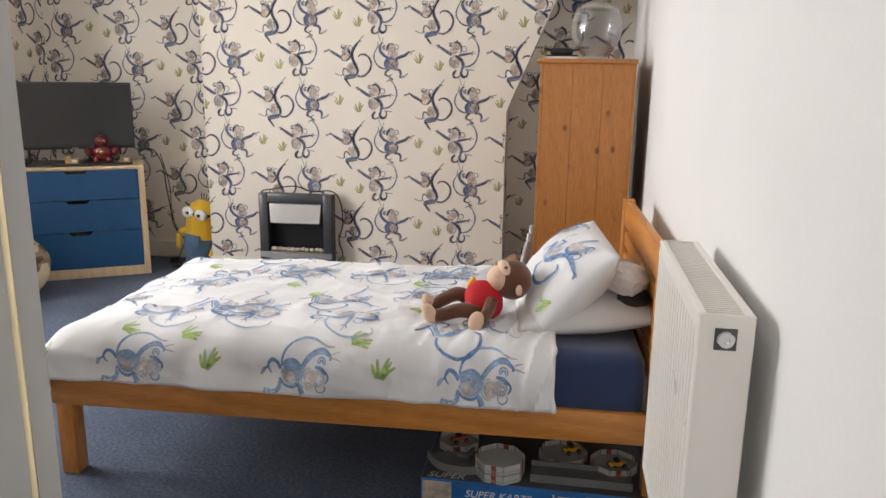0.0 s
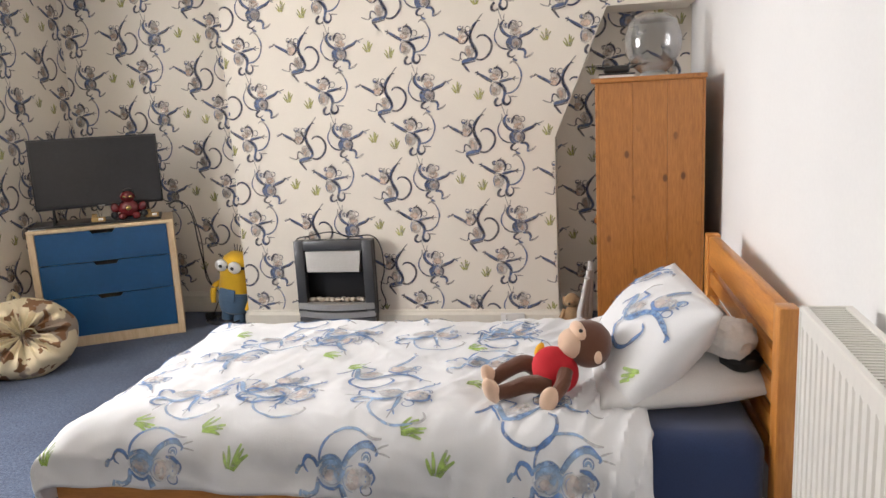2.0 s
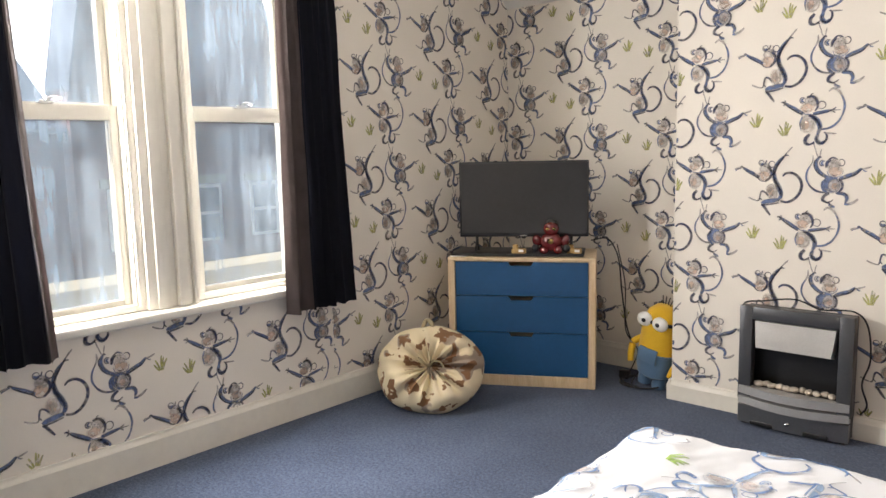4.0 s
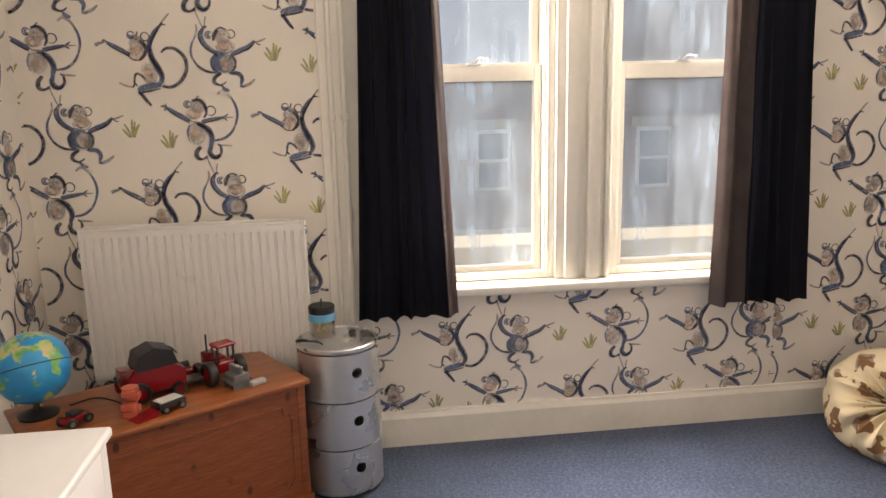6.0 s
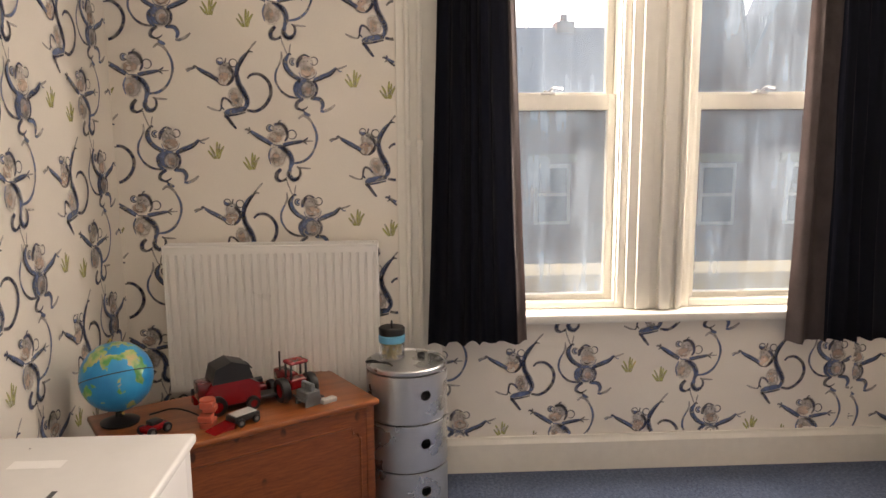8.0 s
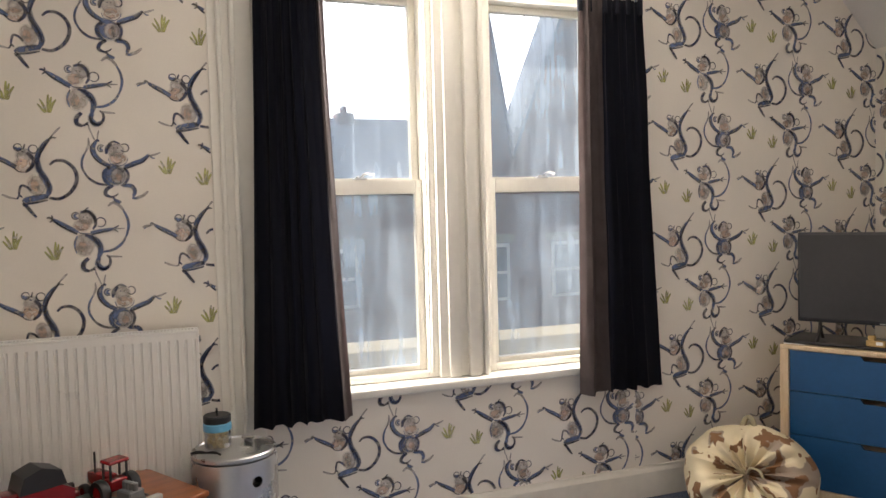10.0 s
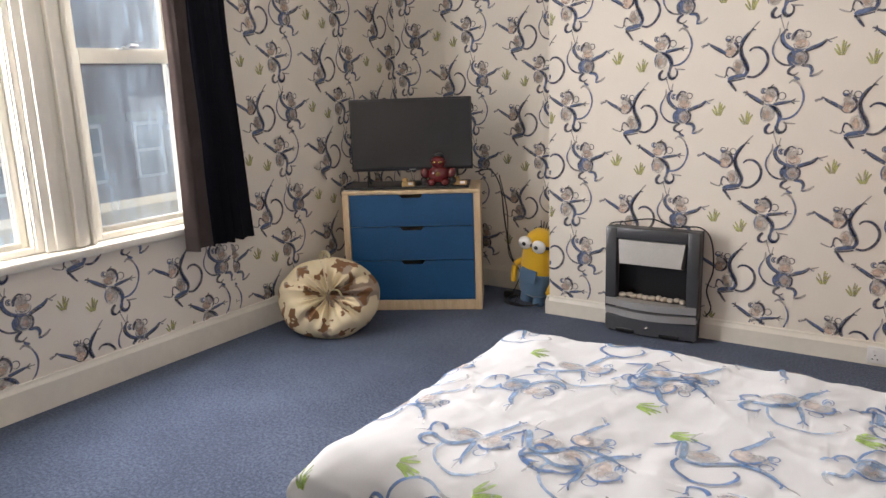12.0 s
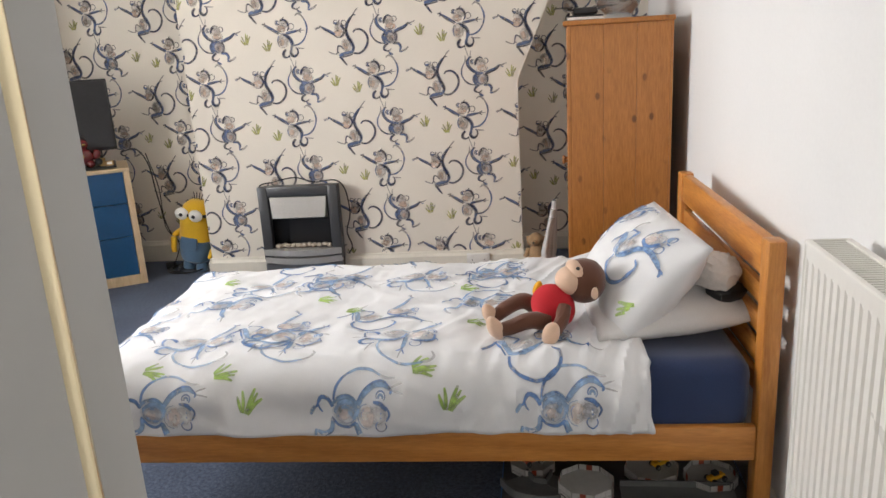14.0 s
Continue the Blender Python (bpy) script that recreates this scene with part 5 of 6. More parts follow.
TVA = 33.0
tv = thing("television", "black flat-screen television, switched off", "television", -3.60, 4.43, dh + 0.015, TVA)
tw = 0.765
part("casing", box(0, tw, 0.0, 0.045, 0.095, 0.545, 0.006, 2), BLACK, tv)
part("screen", box(0.012, tw - 0.012, -0.003, 0.002, 0.115, 0.532), SCREEN, tv, "matt dark grey screen")
part("rear_housing", box(0.12, tw - 0.12, 0.045, 0.075, 0.12, 0.40, 0.01, 2), BLACK, tv)
part("badge", box(tw / 2 - 0.02, tw / 2 + 0.02, -0.004, -0.002, 0.100, 0.106), PALE_GREY, tv)
for a in (0.10, tw - 0.10):
    f = tube([(a, 0.02, 0.10), (a, 0.0, 0.05), (a, -0.07, 0.006)], 0.008, 8, n=3)
    tube([(a, 0.02, 0.10), (a, 0.04, 0.05), (a, 0.09, 0.006)], 0.008, 8, f, n=3)
    part("foot", f, BLACK, tv)


def on_drawers(x, y):
    v = pose(-3.608, 4.321, dh, 0, 0, DRA) @ Vector((x, y, 0))
    return v.x, v.y


x, y = on_drawers(0.40, 0.17)
bx = thing("set_top_box", "wide flat black panel lying on the chest of drawers", "media player", x, y, dh, DRA)
part("casing", box(-0.385, 0.40, -0.145, 0.16, 0.004, 0.018, 0.004, 2), BLACK, bx)
for a in (-0.26, 0.26):
    part("foot", box(a - 0.01, a + 0.01, -0.05, 0.05, 0, 0.005), BLACK, bx)
x, y = on_drawers(0.61, 0.065)
rob = thing("toy_robot", "shiny dark red toy robot on the chest of drawers", "toy")
rob.matrix_world = pose(x, y, dh + 0.018, 0, 0, DRA) @ Matrix.Scale(1.15, 4)
part("torso", ball(0.060, 0.048, 0.050, pose(0, 0, 0.062), 18), DARK_RED, rob)
head = part("head", ball(0.042, 0.040, 0.036, pose(0, -0.005, 0.128), 16), DARK_RED, rob)
part("crest", ball(0.026, 0.02, 0.014, pose(0.005, 0, 0.163), 12), BLACK, head, "black crest")
part("chest_light", ball(0.014, 0.008, 0.014, pose(0, -0.047, 0.068), 10), BRASS, rob, "round brass chest light")
for sg in (-1, 1):
    arm = part("arm", ball(0.024, 0.024, 0.030, pose(sg * 0.072, -0.008, 0.068, 0, sg * 20, 0), 12), DARK_RED, rob)
    part("fist", ball(0.020, 0.020, 0.020, pose(sg * 0.078, -0.022, 0.030), 12), BLACK, arm, "black fist")
    part("foot", ball(0.026, 0.034, 0.022, pose(sg * 0.036, -0.018, 0.022), 12), DARK_RED, rob)
    part("eye", ball(0.010, 0.006, 0.008, pose(sg * 0.016, -0.043, 0.130), 10), BRASS, head)
BRASSY = plain("tan_plastic", (0.46, 0.30, 0.11), 0.45, var=0.25)
for a, bdep, lab in ((0.42, 0.055, "small yellow toy block on the chest of drawers"), (0.745, 0.07, "small yellow and white toy on the chest of drawers")):
    x, y = on_drawers(a, bdep)
    t = thing("toy_block", lab, "toy", x, y, dh + 0.018, DRA - 10)
    part("block", box(-0.042, 0.042, -0.018, 0.018, 0, 0.030, 0.004, 1), BRASSY, t)
    part("stud", box(-0.036, -0.006, -0.012, 0.012, 0.030, 0.052, 0.003, 1), BRASSY, t)
    part("window", box(0.004, 0.034, -0.0195, -0.017, 0.010, 0.026), WHITE, t)
x, y = on_drawers(0.06, 0.05)
part("card", box(-0.05, 0.05, -0.03, 0.03, 0, 0.004, 0.001, 1), WHITE, thing("paper_card", "small white card on the chest of drawers", "card", x, y, dh, DRA + 5))
cb = thing("power_cable", "black cables hanging behind the chest to the floor", "cable", -2.86, 4.93, 0)
part("cable", tube([(-0.12, -0.02, 0.86), (-0.03, 0.02, 0.87), (0.035, 0.03, 0.76), (0.05, 0.05, 0.55), (0.08, 0.08, 0.30), (0.17, 0.10, 0.14), (0.12, 0.05, 0.008), (0.20, 0.0, 0.006)], 0.0045, 6), BLACK, cb)
part("cable", tube([(0.02, 0.04, 0.84), (0.07, 0.05, 0.60), (0.06, 0.08, 0.32), (0.11, 0.14, 0.18), (0.05, 0.12, 0.01)], 0.0035, 6), BLACK, cb)

bm = bmesh.new()                                   # yellow and blue toy
lathe([(0, 0.055), (0.05, 0.05), (0.085, 0.075), (0.097, 0.13), (0.098, 0.20)], 28, bm, slot=1)
lathe([(0.098, 0.20), (0.097, 0.32), (0.093, 0.39), (0.078, 0.445), (0.045, 0.478), (0, 0.487)], 28, bm, slot=0)
lathe([(0.098, 0.200), (0.102, 0.203), (0.102, 0.213), (0.098, 0.216)], 28, bm, slot=1)
lathe([(0.094, 0.385), (0.099, 0.388), (0.099, 0.402), (0.090, 0.405)], 28, bm, slot=3)
for s in (-1, 1):
    ball(0.040, 0.026, 0.040, pose(-0.008 + s * 0.042, -0.088, 0.398), 18, bm, 2)
    ball(0.012, 0.006, 0.012, pose(-0.004 + s * 0.038, -0.113, 0.398), 10, bm, 3)
    tube([(s * 0.09, -0.01, 0.255), (s * 0.125, -0.03, 0.215), (s * 0.118, -0.05, 0.15), (s * 0.11, -0.055, 0.11)], 0.020, 10, bm, 0, r2=0.015)
    lathe([(0, 0.0), (0.032, 0.0), (0.034, 0.02), (0.03, 0.06), (0, 0.062)], 14, bm, Matrix.Translation((s * 0.04, -0.015, 0)), 1)
box(-0.05, 0.05, -0.101, -0.088, 0.16, 0.245, 0.006, 2, bm=bm, slot=1)
for i in range(4):
    tube([(0.012 * (i - 1.5), 0, 0.48), (0.02 * (i - 1.5), 0.004, 0.53)], 0.0025, 5, bm, 3, n=1)
single("soft_toy", bm, [YELLOW, DENIM, WHITE, BLACK], "yellow and blue capsule-shaped toy with round white eyes", "soft toy", pose(-2.625, 5.02, 0.012, 0, 10, -8) @ Matrix.Diagonal((1.22, 1.15, 1.03, 1)))
ch = thing("power_cable", "coil of black cable on the carpet beside the toy", "cable", -2.68, 5.0, 0.006)
part("coil", tube([(0.15 * math.cos(i * 0.8) * (1 - 0.02 * i), 0.12 * math.sin(i * 0.8), 0.004 + 0.0012 * i) for i in range(15)], 0.0055, 6, n=4), BLACK, ch)
part("plug", box(-0.17, -0.11, 0.02, 0.07, 0, 0.05, 0.008, 2), BLACK, ch)


# beanbag: a flattened sack drawn in at a gather
def beanbag_material():
    m, n, l, b = nodes_of("beanbag_print", 0.9)
    v = coords(n, l)
    a = noise_node(n, l, v, 6.5, 2, 0.5)
    a2 = noise_node(n, l, v, 13, 2, 0.5)
    r = ramp_node(n, [(0.535, (0.72, 0.62, 0.42)), (0.555, (0.33, 0.26, 0.20))])
    l.new(a, r.inputs[0])
    r2 = ramp_node(n, [(0.56, (0, 0, 0)), (0.58, (1, 1, 1))])
    l.new(a2, r2.inputs[0])
    mx = n.new("ShaderNodeMix")
    mx.data_type = "RGBA"
    l.new(r2.outputs[0], mx.inputs[0])
    l.new(r.outputs[0], mx.inputs[6])
    mx.inputs[7].default_value = (0.22, 0.11, 0.05, 1)
    l.new(mx.outputs[2], b.inputs["Base Color"])
    add_bump(n, l, b, noise_node(n, l, v, 180, 2), 0.3)
    return m


bm = bmesh.new()
SEG, RG = 120, 34
rings = []
for j in range(RG + 1):
    a = math.pi * j / RG
    ring = []
    for i in range(SEG):
        ph = math.tau * i / SEG
        r0 = math.sin(a)
        pole = math.exp(-((a / 0.62) ** 2))
        wr = noise.noise(Vector((math.cos(ph) * 4.5, math.sin(ph) * 4.5, 2.0)))
        pleat = 0.030 * math.sin(ph * 17 + 2.2 * wr) * pole * min(1, a * 5) + 0.018 * math.sin(ph * 9 + 3 * wr) * math.exp(-((a / 1.1) ** 2)) * min(1, a * 3)
        lump = 0.028 * noise.noise(Vector((math.cos(ph) * r0 * 2.2, math.sin(ph) * r0 * 2.2, a * 1.3)))
        rr = 0.30 * (r0 ** 0.82) * (1 + lump * 1.4)
        zz = 0.175 * math.cos(a) - 0.085 * math.exp(-((a / 0.30) ** 2)) + pleat + lump
        ring.append(bm.verts.new((rr * math.cos(ph), rr * math.sin(ph), zz)))
    rings.append(ring)
for a, b in zip(rings, rings[1:]):
    for i in range(SEG):
        bm.faces.new((a[i], a[(i + 1) % SEG], b[(i + 1) % SEG], b[i]))
bmesh.ops.remove_doubles(bm, verts=bm.verts, dist=0.0005)
bag = thing("beanbag", "cream beanbag with brown blotches gathered at the middle", "beanbag", -3.43, 3.97, 0.235, 0)
bag.matrix_world = pose(-3.44, 3.97, 0.205, 0, 0, 40)
bagm = beanbag_material()
TILT_BAG = Matrix.Diagonal((1, 1, 0.80, 1)) @ pose(0, 0, 0, 60, 0, 0)
bm.transform(TILT_BAG)
part("sack", bm, bagm, bag)
b = tube([(0.0, 0.0, 0.07), (0.02, 0.03, 0.12), (0.06, 0.02, 0.14), (0.08, -0.02, 0.13)], 0.007, 8)
tube([(0.0, 0.0, 0.07), (-0.03, 0.02, 0.12), (-0.06, 0.06, 0.13)], 0.007, 8, b)
b.transform(TILT_BAG)
part("drawstring", b, OUTSTONE, bag)
b = tube([(0.02, 0.24, 0.06), (0.0, 0.32, 0.05), (-0.03, 0.33, 0.03), (-0.05, 0.25, 0.04)], 0.014, 8)
b.transform(TILT_BAG)
part("carry_loop", b, OUTSTONE, bag, "small brown and cream carry loop")

# ---------------------------------------------------------------- blanket chest, standing askew in the corner
CA = math.degrees(math.atan2(1.519 - 0.96, -3.414 + 3.071))
ct = thing("blanket_chest", "orange-brown knotty pine blanket chest with a panelled front", "chest", -3.414, 1.519, 0, CA + 180)
# local x runs along the front away from the drum table, local y towards the corner
cw, cd, chh = 0.88, 0.42, 0.52
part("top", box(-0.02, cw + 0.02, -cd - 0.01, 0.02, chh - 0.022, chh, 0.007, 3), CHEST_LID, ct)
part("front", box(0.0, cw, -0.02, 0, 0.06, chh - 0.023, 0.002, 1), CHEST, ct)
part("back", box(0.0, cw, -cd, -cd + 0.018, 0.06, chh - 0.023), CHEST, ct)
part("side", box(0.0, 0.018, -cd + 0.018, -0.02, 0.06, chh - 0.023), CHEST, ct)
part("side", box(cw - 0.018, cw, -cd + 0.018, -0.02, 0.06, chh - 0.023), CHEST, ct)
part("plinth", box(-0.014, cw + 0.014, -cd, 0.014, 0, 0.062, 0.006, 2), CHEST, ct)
mould = []
for a, z in ((0.07, 0.12), (0.055, 0.14), (0.055, 0.38), (0.07, 0.40), (0.085, 0.40), (0.09, 0.43), (cw - 0.09, 0.43), (cw - 0.085, 0.40), (cw - 0.055, 0.38), (cw - 0.055, 0.14), (cw - 0.09, 0.10), (0.09, 0.10), (0.07, 0.12)):
    mould.append((a, 0.001, z))
part("moulding", tube(mould, 0.004, 6, n=1), CHEST, ct, "routed moulding round the front panel")
part("corner_post", box(-0.004, 0.03, -0.03, 0.004, 0.062, chh - 0.023, 0.004, 2), CHEST, ct)


def chest_at(x, y, z=0.0):
    """A place on the chest's lid: x along the front from the drum table, y back from the front edge."""
    return pose(-3.414, 1.519, 0, 0, 0, CA + 180) @ Vector((x, -y, chh + z))


# ---------------------------------------------------------------- drum table
bx_, by_, R = -3.60, 1.645, 0.157
drum = thing("drum_cabinet", "round silver plastic cabinet of three stacked drums", "cabinet", bx_, by_, 0, 8)


def shell(a0, a1, r, z0, z1, thick, n, rz=None):
    bm = bmesh.new()
    cols = []
    for i in range(n + 1):
        a = a0 + (a1 - a0) * i / n
        cols.append([bm.verts.new((rr * math.cos(a), rr * math.sin(a), z)) for rr, z in ((r, z0), (r, z1), (r - thick, z1), (r - thick, z0))])
    for a, b in zip(cols, cols[1:]):
        for k in range(4):
            bm.faces.new((a[k], b[k], b[(k + 1) % 4], a[(k + 1) % 4]))
    bm.faces.new(cols[0])
    bm.faces.new(cols[-1][::-1])
    return bm


for k in range(3):
    z0 = 0.012 + k * 0.192
    body = part("drum", shell(radians(62), radians(338), R, z0, z0 + 0.186, 0.006, 48), SILVER, drum)
    part("shelf", lathe([(0, z0), (R, z0), (R + 0.002, z0 + 0.006), (R + 0.001, z0 + 0.014), (0, z0 + 0.014)], 48), SILVER, drum)
    bm = bmesh.new()                        # curved door with a round finger hole
    n, m = 30, 18
    a0, a1 = radians(-24), radians(66)
    hole = (radians(18), z0 + 0.115, 0.021)
    g = []
    for i in range(n + 1):
        a = a0 + (a1 - a0) * i / n
        g.append([(a, z0 + 0.015 + 0.1745 * j / m) for j in range(m + 1)])
    vs = {}
    def vert(i, j):
        if (i, j) not in vs:
            a, z = g[i][j]
            dx, dz = (a - hole[0]) * R, z - hole[1]
            d = math.hypot(dx, dz)
            if hole[2] * 0.6 < d < hole[2] * 1.35:
                a, z = hole[0] + dx / d * hole[2] / R, hole[1] + dz / d * hole[2]
            vs[i, j] = bm.verts.new(((R + 0.008) * math.cos(a), (R + 0.008) * math.sin(a), z))
        return vs[i, j]
    for i in range(n):
        for j in range(m):
            c = [((g[p][r][0] - hole[0]) * R, g[p][r][1] - hole[1]) for p, r in ((i, j), (i + 1, j), (i + 1, j + 1), (i, j + 1))]
            if min(math.hypot(*e) for e in c) < hole[2] * 0.62 or sum(math.hypot(*e) for e in c) / 4 < hole[2]:
                continue
            bm.faces.new([vert(p, r) for p, r in ((i, j), (i + 1, j), (i + 1, j + 1), (i, j + 1))])
    bmesh.ops.recalc_face_normals(bm, faces=bm.faces)
    bmesh.ops.solidify(bm, geom=list(bm.faces), thickness=0.005)
    part("sliding_door", bm, SILVER, drum, "curved sliding door with a round finger hole")
part("top", lathe([(0, 0.588), (R - 0.006, 0.588), (R + 0.001, 0.590), (R + 0.002, 0.604), (R - 0.004, 0.608), (R - 0.010, 0.602), (0, 0.601)], 48), SILVER, drum)
part("base_ring", lathe([(0, 0.0), (R - 0.014, 0.0), (R - 0.010, 0.012), (0, 0.012)], 40), BLACK, drum)

jar = thing("jar", "clear jar of dry pasta with a blue and black lid", "jar", bx_ - 0.035, by_ - 0.055, 0.601)
part("glass", lathe([(0, 0), (0.047, 0), (0.050, 0.006), (0.050, 0.070), (0.046, 0.078), (0.044, 0.078), (0.047, 0.069), (0.047, 0.008), (0, 0.006)], 28), CLEAR, jar)
bm = bmesh.new()
rr = random.Random(3)
for i in range(90):
    a, r_, z = rr.uniform(0, math.tau), 0.038 * math.sqrt(rr.random()), 0.012 + 0.055 * rr.random()
    lathe([(0.006, -0.003), (0.0085, 0), (0.006, 0.003)], 6, bm, pose(r_ * math.cos(a), r_ * math.sin(a), z, rr.uniform(0, 180), rr.uniform(0, 180), 0))
part("contents", bm, plain("pasta", (0.72, 0.57, 0.28), 0.6, var=0.3), jar, "pale yellow pasta shapes")
part("collar", lathe([(0.050, 0.072), (0.053, 0.074), (0.053, 0.098), (0.048, 0.103), (0, 0.103)], 28), SKYBLUE, jar, "light blue collar")
part("lid", lathe([(0, 0.103), (0.050, 0.103), (0.052, 0.106), (0.052, 0.128), (0.048, 0.132), (0, 0.132)], 28), BLACK, jar, "black screw lid")
part("handle", tube([(-0.022, 0, 0.131), (-0.020, 0, 0.148), (0.0, 0, 0.153), (0.020, 0, 0.148), (0.022, 0, 0.131)], 0.004, 8), BLACK, jar)
gl = thing("sunglasses", "folded black sunglasses on the round cabinet", "glasses", bx_ + 0.055, by_ - 0.105, 0.605, 60)
part("frame", tube([(-0.06, 0, 0.006), (-0.03, 0.008, 0.012), (0, 0.004, 0.010), (0.03, 0.008, 0.012), (0.06, 0, 0.006)], 0.004, 6), BLACK, gl)
part("arm", tube([(-0.06, 0.0, 0.005), (0.0, 0.018, 0.004), (0.05, 0.014, 0.004)], 0.003, 6), BLACK, gl)
tr = thing("small_trinket", "tiny dark metal trinket on the round cabinet", "trinket", bx_ - 0.06, by_ + 0.06, 0.602)
part("ring", lathe([(0.010, 0), (0.016, 0.003), (0.016, 0.012), (0.010, 0.015)], 14), DARK_STEEL, tr)
part("stem", tube([(0.012, 0, 0.006), (0.04, 0.012, 0.006)], 0.004, 6, n=1), DARK_STEEL, tr)


# ---------------------------------------------------------------- globe
def globe_material():
    m, n, l, b = nodes_of("globe_map", 0.28)
    v = coords(n, l)
    a = noise_node(n, l, v, 13, 4, 0.5)
    land = ramp_node(n, [(0.54, (0.0, 0.0, 0.0)), (0.56, (1, 1, 1))])
    l.new(a, land.inputs[0])
    h = ramp_node(n, [(0.38, (0.10, 0.36, 0.10)), (0.55, (0.42, 0.50, 0.18)), (0.68, (0.62, 0.46, 0.20))])
    l.new(noise_node(n, l, v, 22, 3), h.inputs[0])
    seac = ramp_node(n, [(0.35, (0.0, 0.24, 0.56)), (0.65, (0.02, 0.38, 0.70))])
    l.new(noise_node(n, l, v, 7, 3), seac.inputs[0])
    mx = n.new("ShaderNodeMix")
    mx.data_type = "RGBA"
    l.new(land.outputs[0], mx.inputs[0])
    l.new(seac.outputs[0], mx.inputs[6])
    l.new(h.outputs[0], mx.inputs[7])
    l.new(mx.outputs[2], b.inputs["Base Color"])
    b.inputs["Coat Weight"].default_value = 0.3
    return m


gp = chest_at(0.815, 0.30)
gb = thing("globe", "blue desk globe with coloured land on a dark base", "globe", gp.x, gp.y, gp.z, 215)
part("base", lathe([(0, 0), (0.062, 0), (0.064, 0.008), (0.045, 0.016), (0.015, 0.024), (0.010, 0.052), (0, 0.052)], 28), BLACK, gb)
part("ball", ball(0.118, 0.118, 0.118, pose(0, 0, 0.165, 0, 23, 0), 36), globe_material(), gb, "glossy globe ball with blue seas")
part("equator_band", lathe([(0.1175, 0.163), (0.1192, 0.164), (0.1192, 0.166), (0.1175, 0.167)], 40, m=Matrix.Translation((0, 0, 0.165)) @ pose(0, 0, 0, 0, 23, 0) @ Matrix.Translation((0, 0, -0.165))), BLACK, gb)
mer = [(0.126 * math.sin(radians(a)), 0, 0.165 + 0.126 * math.cos(radians(a))) for a in range(23, 204, 15)]
part("meridian_arm", tube(mer, 0.0045, 8, n=2), BRASS, gb, "thin brass arm")


# ---------------------------------------------------------------- toys on the chest
def wheel(t, x, y, z, r, w, hub=RED):
    tyre = part("wheel", lathe([(r * 0.55, -w / 2), (r * 0.92, -w / 2), (r, -w * 0.3), (r, w * 0.3), (r * 0.92, w / 2), (r * 0.55, w / 2)], 18, m=pose(x, y, z, 90, 0, 0)), BLACK, t, "black tyre")
    part("rim", lathe([(0, -w * 0.35), (r * 0.56, -w * 0.4), (r * 0.56, w * 0.4), (0, w * 0.35)], 14, m=pose(x, y, z, 90, 0, 0)), hub, tyre)


p = chest_at(0.465, 0.21)
cmb = thing("toy_harvester", "red and black toy combine harvester with a wide header", "toy vehicle", p.x, p.y, p.z, CA + 178)
part("body", prism([(-0.10, 0.03), (0.08, 0.03), (0.10, 0.07), (0.07, 0.115), (-0.05, 0.12), (-0.10, 0.09)], -0.045, 0.045, "y"), RED, cmb)
part("tank", prism([(-0.075, 0.115), (-0.06, 0.165), (0.0, 0.185), (0.055, 0.165), (0.07, 0.112)], -0.05, 0.05, "y"), BLACK, cmb, "black domed grain tank")
part("cab", box(0.06, 0.115, -0.034, 0.034, 0.055, 0.12, 0.006, 2), DARK_RED, cmb)
part("rail", tube([(-0.10, -0.046, 0.12), (-0.07, -0.05, 0.15), (0.0, -0.052, 0.16)], 0.003, 6), BLACK, cmb)
part("header", box(-0.16, 0.11, -0.10, -0.06, 0.012, 0.042, 0.005, 1), RED, cmb)
part("reel", tube([(-0.155, -0.105, 0.045), (0.105, -0.105, 0.045)], 0.016, 6, n=1), BLACK, cmb)
part("chassis", box(-0.20, 0.10, -0.03, 0.03, 0.020, 0.034, 0.003, 1), BLACK, cmb)
for x, y, r in ((0.06, -0.055, 0.036), (0.06, 0.055, 0.036), (-0.07, -0.05, 0.024), (-0.07, 0.05, 0.024)):
    wheel(cmb, x, y, r, r, 0.026)
p = chest_at(0.235, 0.21)
trc = thing("toy_tractor", "red toy tractor with large black tyres", "toy vehicle", p.x, p.y, p.z, CA + 95)
part("bonnet", box(-0.03, 0.085, -0.024, 0.024, 0.045, 0.092, 0.008, 2), RED, trc)
part("cab_base", box(-0.075, -0.03, -0.034, 0.034, 0.045, 0.085, 0.005, 1), RED, trc)
for x, y in ((-0.072, -0.03), (-0.072, 0.03), (-0.03, -0.03), (-0.03, 0.03)):
    part("cab_post", box(x - 0.003, x + 0.003, y - 0.003, y + 0.003, 0.085, 0.142), BLACK, trc)
part("roof", box(-0.082, -0.022, -0.038, 0.038, 0.140, 0.152, 0.004, 1), RED, trc)
part("exhaust", tube([(0.04, 0.018, 0.09), (0.04, 0.018, 0.165)], 0.004, 6, n=1), BLACK, trc)
part("grille", box(0.084, 0.090, -0.02, 0.02, 0.048, 0.086), PALE_GREY, trc)
for x, y, r, w in ((-0.05, -0.056, 0.046, 0.03), (-0.05, 0.056, 0.046, 0.03), (0.065, -0.045, 0.028, 0.02), (0.065, 0.045, 0.028, 0.02)):
    wheel(trc, x, y, r, r, w)
p = chest_at(0.215, 0.09)
eng = thing("toy_engine", "grey plastic toy engine block on the pine chest", "toy", p.x, p.y, p.z, CA + 100)
part("block", box(-0.035, 0.035, -0.03, 0.03, 0.012, 0.055, 0.004, 1), GREY, eng)
